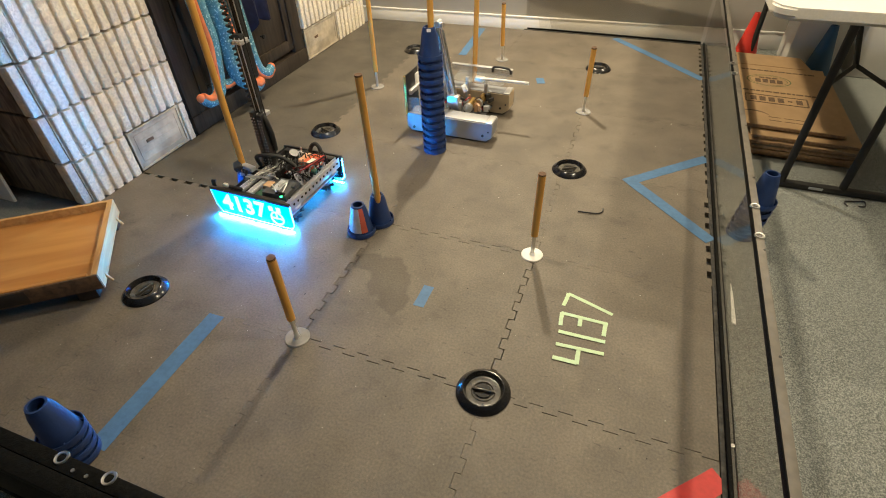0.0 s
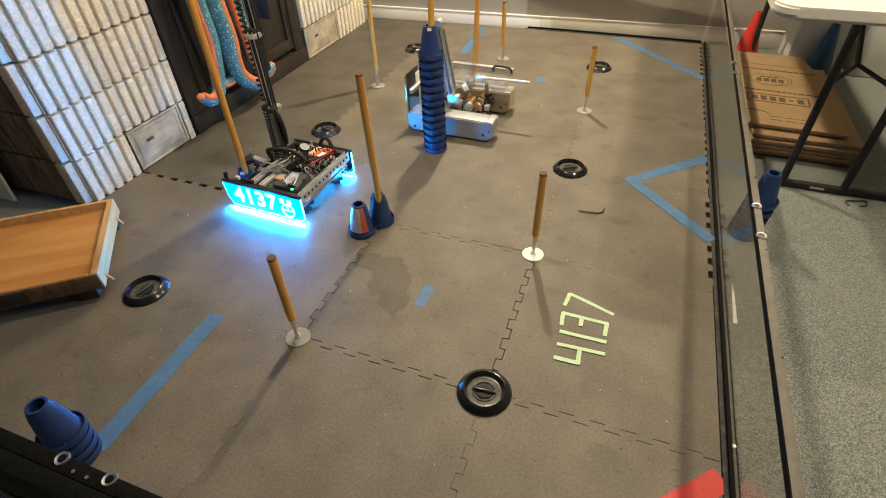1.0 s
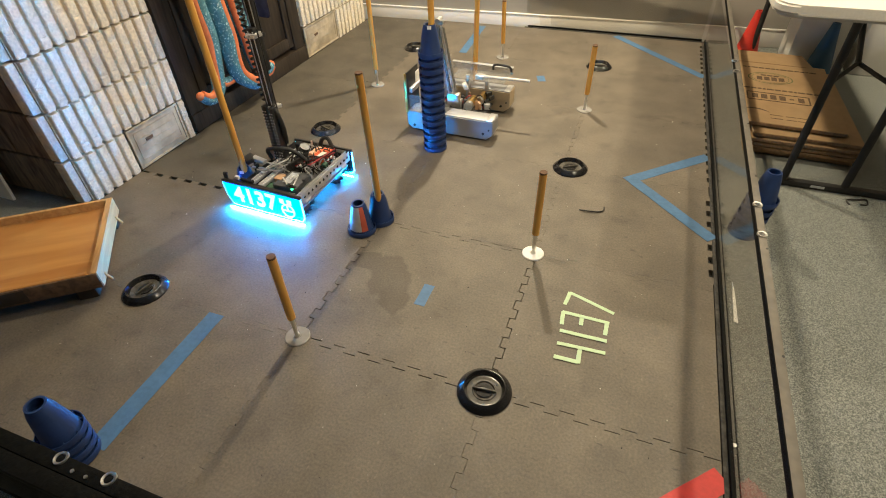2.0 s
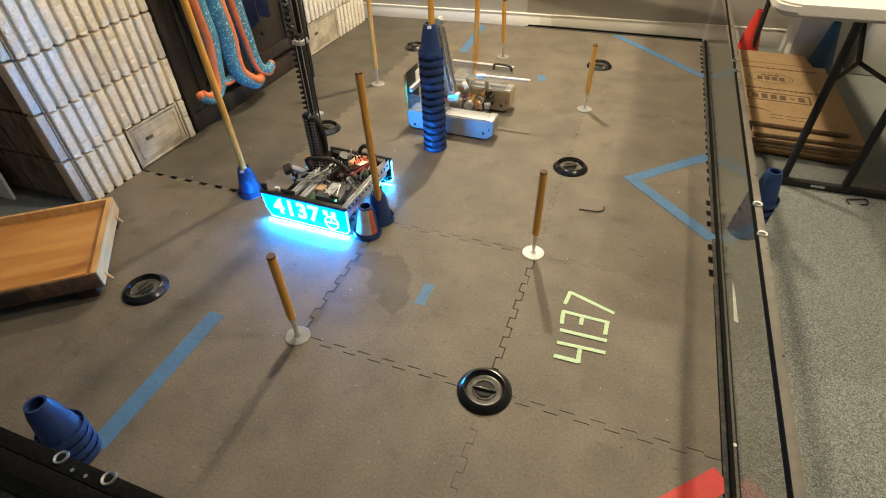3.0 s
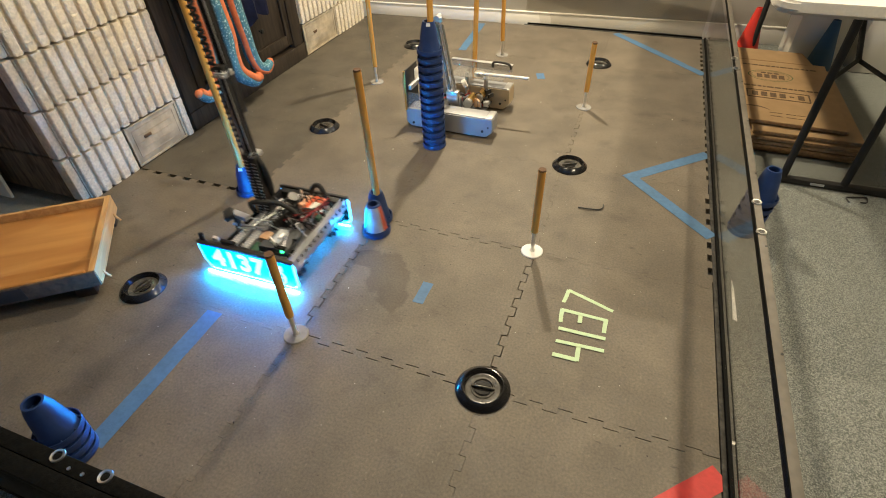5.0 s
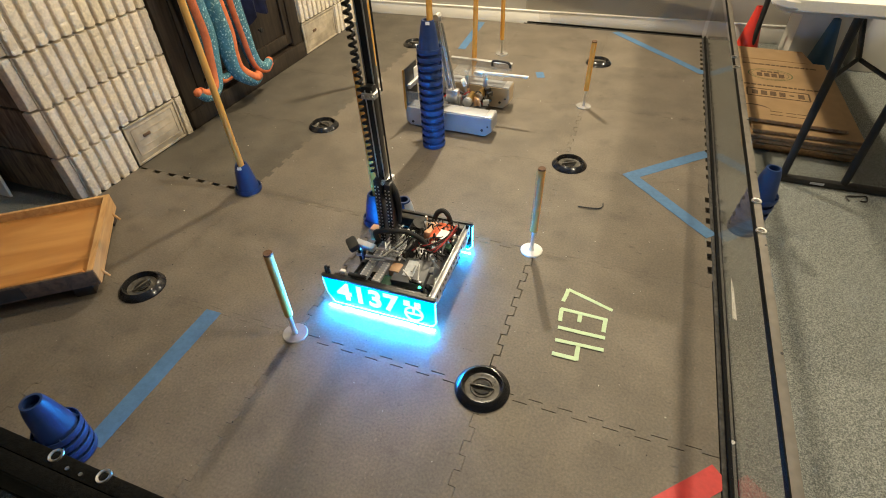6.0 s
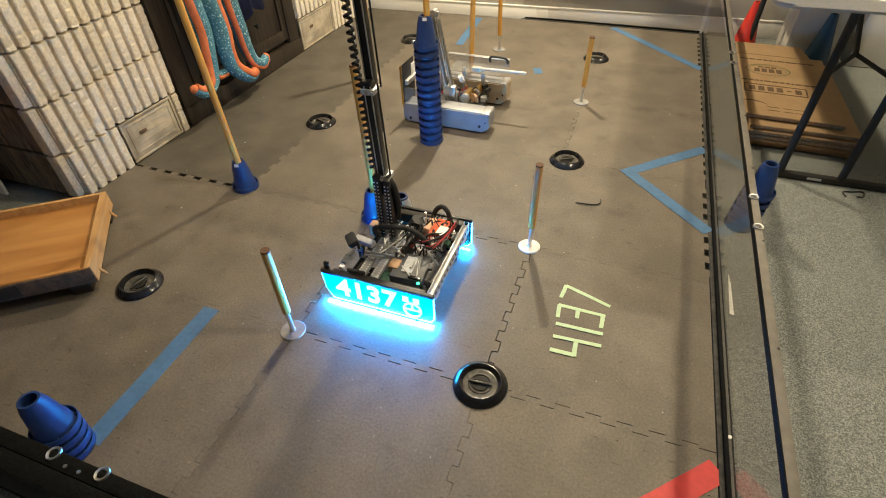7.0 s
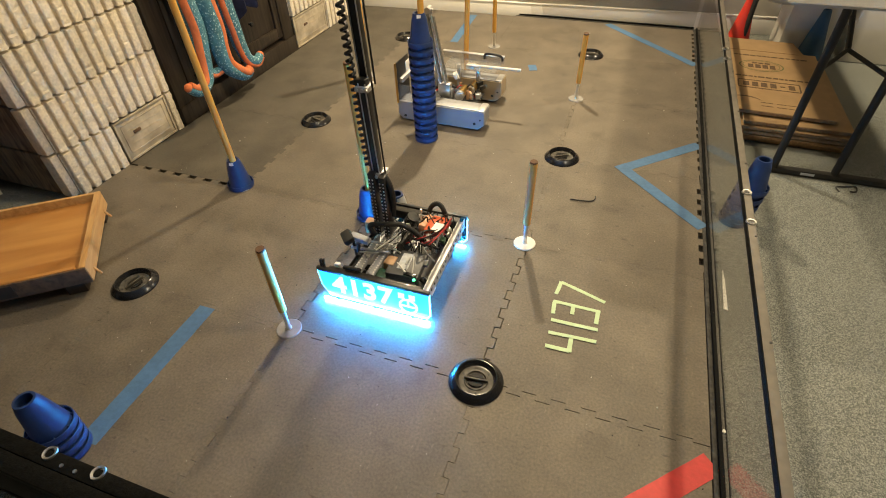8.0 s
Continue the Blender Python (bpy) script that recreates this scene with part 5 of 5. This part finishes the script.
    for k in range(46):
        x0, y0 = rg.uniform(0.0, 0.15), rg.uniform(-0.03, 0.14)
        x1, y1 = x0 + rg.uniform(-0.06, 0.07), y0 + rg.uniform(-0.08, 0.07)
        x1 = min(max(x1, -0.05), 0.155)
        zt = rg.uniform(0.125, 0.175)
        mx, my = (x0 + x1) / 2 + rg.uniform(-0.03, 0.03), (y0 + y1) / 2 + rg.uniform(-0.03, 0.03)
        mx = min(mx, 0.155)
        part("wire", bm_tube(B(), [(x0, y0, 0.105), (x0 * 0.7 + mx * 0.3, y0 * 0.6 + my * 0.4, zt - 0.012), (mx, my, zt), (x1, y1, 0.115)], rg.choice((0.0018, 0.0022, 0.003)), 5, 4),
             M["redwire"] if k % 9 == 0 else (M["greylabel"] if k % 9 == 4 else M["blackwire"]), r)
    for k in range(110):
        x, y = rg.uniform(-0.07, 0.150), rg.uniform(-0.155, 0.13)
        if (x < -0.02 and y > 0.0) or (0.015 < x < 0.128 and y < -0.022) or (x < 0.03 and k % 3):
            continue
        sz = (rg.uniform(0.005, 0.018), rg.uniform(0.005, 0.022), rg.uniform(0.005, 0.016))
        part("fitting", bm_box(B(), (x, y, rg.uniform(0.085, 0.142)), sz, 0.001, Matrix.Rotation(rg.uniform(0, 1.5), 4, "Z") @ Matrix.Rotation(rg.uniform(-0.4, 0.4), 4, "X")),
             (M["alu"], M["blacksatin"], M["steel"], M["hub"], M["alu"], M["blackplastic"], M["steel"], M["plate"], M["hub"])[k % 9], r)
    for k in range(12):
        x, y = rg.uniform(-0.06, 0.14), rg.uniform(-0.13, 0.12)
        a = rg.uniform(0, math.pi)
        d = Vector((math.cos(a), math.sin(a), rg.uniform(-0.25, 0.25))) * rg.uniform(0.015, 0.045)
        c = Vector((x, y, rg.uniform(0.120, 0.150)))
        part("strut", bm_rod(B(), c - d, c + d, 0.0028, None, 8), M["steel"] if k % 2 else M["alu"], r, "small bright rod")
    return r, mast


ROBOT, MAST = driven_robot()

# ---- interlocking foam mats, last of the structure ----


XS = [-1.795, -2 * S, -S, 0.0, 0.583]
YS = [-0.588, 0.0, S, 2 * S, 3 * S, 4 * S, 3.003]
WIDE = {("v", 3, 1): 0.0026, ("h", 1, 2): 0.0030, ("h", 1, 3): 0.0022, ("v", 2, 1): 0.0022, ("h", 2, 2): 0.0022, ("v", 3, 0): 0.0010, ("v", 3, 3): 0.0014}


A = 0.0085


def seam(kind, i, j):
    """Teeth of one seam, as (start, end, offset) along it, and its opening. 'v': at XS[i] in row j; 'h': at YS[i] in column j."""
    k = 15
    edge = kind == "v" and i == len(XS) - 1
    if (kind == "v" and i == 0) or (kind == "h" and i in (0, len(YS) - 1)) or (edge and j < 2):
        return [(0.0, 1.0, 0.0)], 0.0
    if edge:
        k = 17
    teeth = [(t / k, (t + 1) / k, 0.0 if t in (0, k - 1) else ((A if t % 2 else -A) * ((1.4 if j in (2, 5) else 0.55) if edge else 1.0))) for t in range(k)]
    return teeth, 0.0 if edge else WIDE.get((kind, i, j), 0.0008)


def mat_tile(cx, cy, mat):
    """One mat: a plain core, and along each side a row of teeth reaching to the seam."""
    x0, x1, y0, y1 = XS[cx], XS[cx + 1], YS[cy], YS[cy + 1]
    e = 0.02
    bm = B()
    cache = {}

    def vert(x, y, z):
        key = (round(x, 6), round(y, 6), z)
        if key not in cache:
            cache[key] = bm.verts.new((x, y, z))
        return cache[key]

    ring = []
    sides = [("h", cy, cx, (x0, y0), (x1, y0), (0, 1), 1), ("v", cx + 1, cy, (x1, y0), (x1, y1), (-1, 0), -1),
             ("h", cy + 1, cx, (x0, y1), (x1, y1), (0, -1), -1), ("v", cx, cy, (x0, y0), (x0, y1), (1, 0), 1)]
    for q, (kind, i, j, p, r, inward, sgn) in enumerate(sides):
        teeth, gap = seam(kind, i, j)
        if q >= 2:
            teeth = teeth[::-1]
        p, r, w = Vector(p), Vector(r), Vector(inward)
        n = Vector((1, 0)) if kind == "v" else Vector((0, 1))
        d = (r - p).normalized()
        L = (r - p).length

        def inner(s):
            return p + d * min(max(s * L, e), L - e) + w * e

        for a, b, off in teeth:
            if q >= 2:
                a, b = b, a
            if (kind, i, j) == ("h", 2, 0):
                off = A if sgn > 0 else off
            shift = n * (off + sgn * gap / 2)
            pull = 0.9 * gap if off * sgn < 0 and kind == "v" else 0.0
            way = 1.0 if b > a else -1.0
            ends = [(p + d * (a * L + way * pull) + shift), (p + d * (b * L - way * pull) + shift)]
            core = [inner(a), inner(b)]
            quad = [ends[0], ends[1], core[1], core[0]]
            bm.faces.new([vert(v.x, v.y, 0.0) for v in quad])
            bm.faces.new([vert(v.x, v.y, z) for v, z in ((ends[0], -0.015), (ends[1], -0.015), (ends[1], 0.0), (ends[0], 0.0))])
            ring.append(core[0])
            for m, c in ((ends[0], core[0]), (ends[1], core[1])):
                if off != 0.0:
                    f = [vert(v.x, v.y, z) for v, z in ((m, 0.0), (m, -0.015), (c, -0.015), (c, 0.0))]
                    try:
                        bm.faces.new(f)
                    except ValueError:
                        pass
    bm.faces.new([vert(v.x, v.y, 0.0) for v in ring])
    me = bpy.data.meshes.new("mat_tile")
    bm.to_mesh(me)
    bm.free()
    me.materials.append(mat)
    return me


mats = new("mat_floor")
tagged(mats, "grey-brown interlocking foam floor mats", "floor mats", kind="structure")
for cx in range(4):
    for cy in range(6):
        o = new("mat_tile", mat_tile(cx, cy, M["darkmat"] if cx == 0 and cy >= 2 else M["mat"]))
        o.parent = mats

# ---- what moves ----
ROBOT_ROWS = [
    (0.0, -1.060, 0.635, -2.1), (0.5, -1.052, 0.660, -2.3), (1.0, -1.046, 0.688, -2.7), (1.5, -1.054, 0.690, -3.3), (1.7, -1.058, 0.684, -3.2),
    (2.0, -1.040, 0.682, -2.9), (2.4, -0.955, 0.680, -2.2), (2.8, -0.881, 0.672, -1.9), (3.0, -0.846, 0.663, -1.5), (3.3, -0.890, 0.646, -0.6), (3.5, -0.932, 0.612, -0.6),
    (3.6, -0.943, 0.571, 0.0), (3.8, -0.958, 0.460, 0.6), (4.0, -0.966, 0.388, 0.0), (4.3, -1.012, 0.377, 0.4), (4.5, -1.013, 0.382, 0.0), (4.7, -0.993, 0.383, 0.2),
    (4.9, -0.930, 0.355, 0.4), (5.1, -0.790, 0.338, 0.8), (5.4, -0.575, 0.333, 1.5), (5.8, -0.397, 0.332, 1.7), (6.0, -0.382, 0.334, 0.6), (6.5, -0.379, 0.337, 0.0), (8.0, -0.380, 0.342, 0.0),
]


def motions():
    walk(ROBOT, [(t, pose(x, y, 0.0, rz=a)) for t, x, y, a in ROBOT_ROWS])
    walk(LOOSE, [(0.0, pose(-0.646, 0.528, 0)), (2.6, pose(-0.646, 0.528, 0)), (2.8, pose(-0.635, 0.520, 0, 0, 4, 10)), (3.0, pose(-0.617, 0.514, 0, 0, 3, 20)),
                 (3.3, pose(-0.605, 0.509, 0, 0, 0, 30)), (4.9, pose(-0.605, 0.509, 0, 0, 0, 30)), (5.1, pose(-0.535, 0.560, 0, 0, 0, 50)), (5.3, pose(-0.490, 0.578, 0, 0, 0, 80)), (5.5, pose(-0.482, 0.582, 0, 0, 0, 90)), (8.0, pose(-0.482, 0.582, 0, 0, 0, 90))])
    foot = Matrix.Translation((-0.048, 0.05, 0.06))
    sway = [(0.0, -0.8), (1.7, -0.8), (2.4, -0.2), (2.8, 0.2), (3.3, 0.8), (3.6, 0.2), (4.0, -2.6), (4.3, -3.6), (4.7, -3.4), (5.2, -2.6), (5.8, -2.0), (6.5, -1.9), (8.0, -1.9)]
    walk(MAST, [(t, foot @ Matrix.Rotation(radians(a), 4, "Y") @ foot.inverted()) for t, a in sway])
    walk(MID_CONE, [(0.0, pose(-0.606, 0.607, 0)), (4.9, pose(-0.606, 0.607, 0)), (5.2, pose(-0.602, 0.586, 0)), (8.0, pose(-0.600, 0.584, 0))])
    b = (-2 * S, S, 0)
    walk(TALL, [(0.0, pose(*b, 0, 0.3)), (1.7, pose(*b, 0, 0.2)), (2.4, pose(*b, 0, -1.0)), (2.8, pose(*b, 0, -1.6)), (3.3, pose(*b, 0, -1.8)), (8.0, pose(*b, 0, -1.9))])


motions()
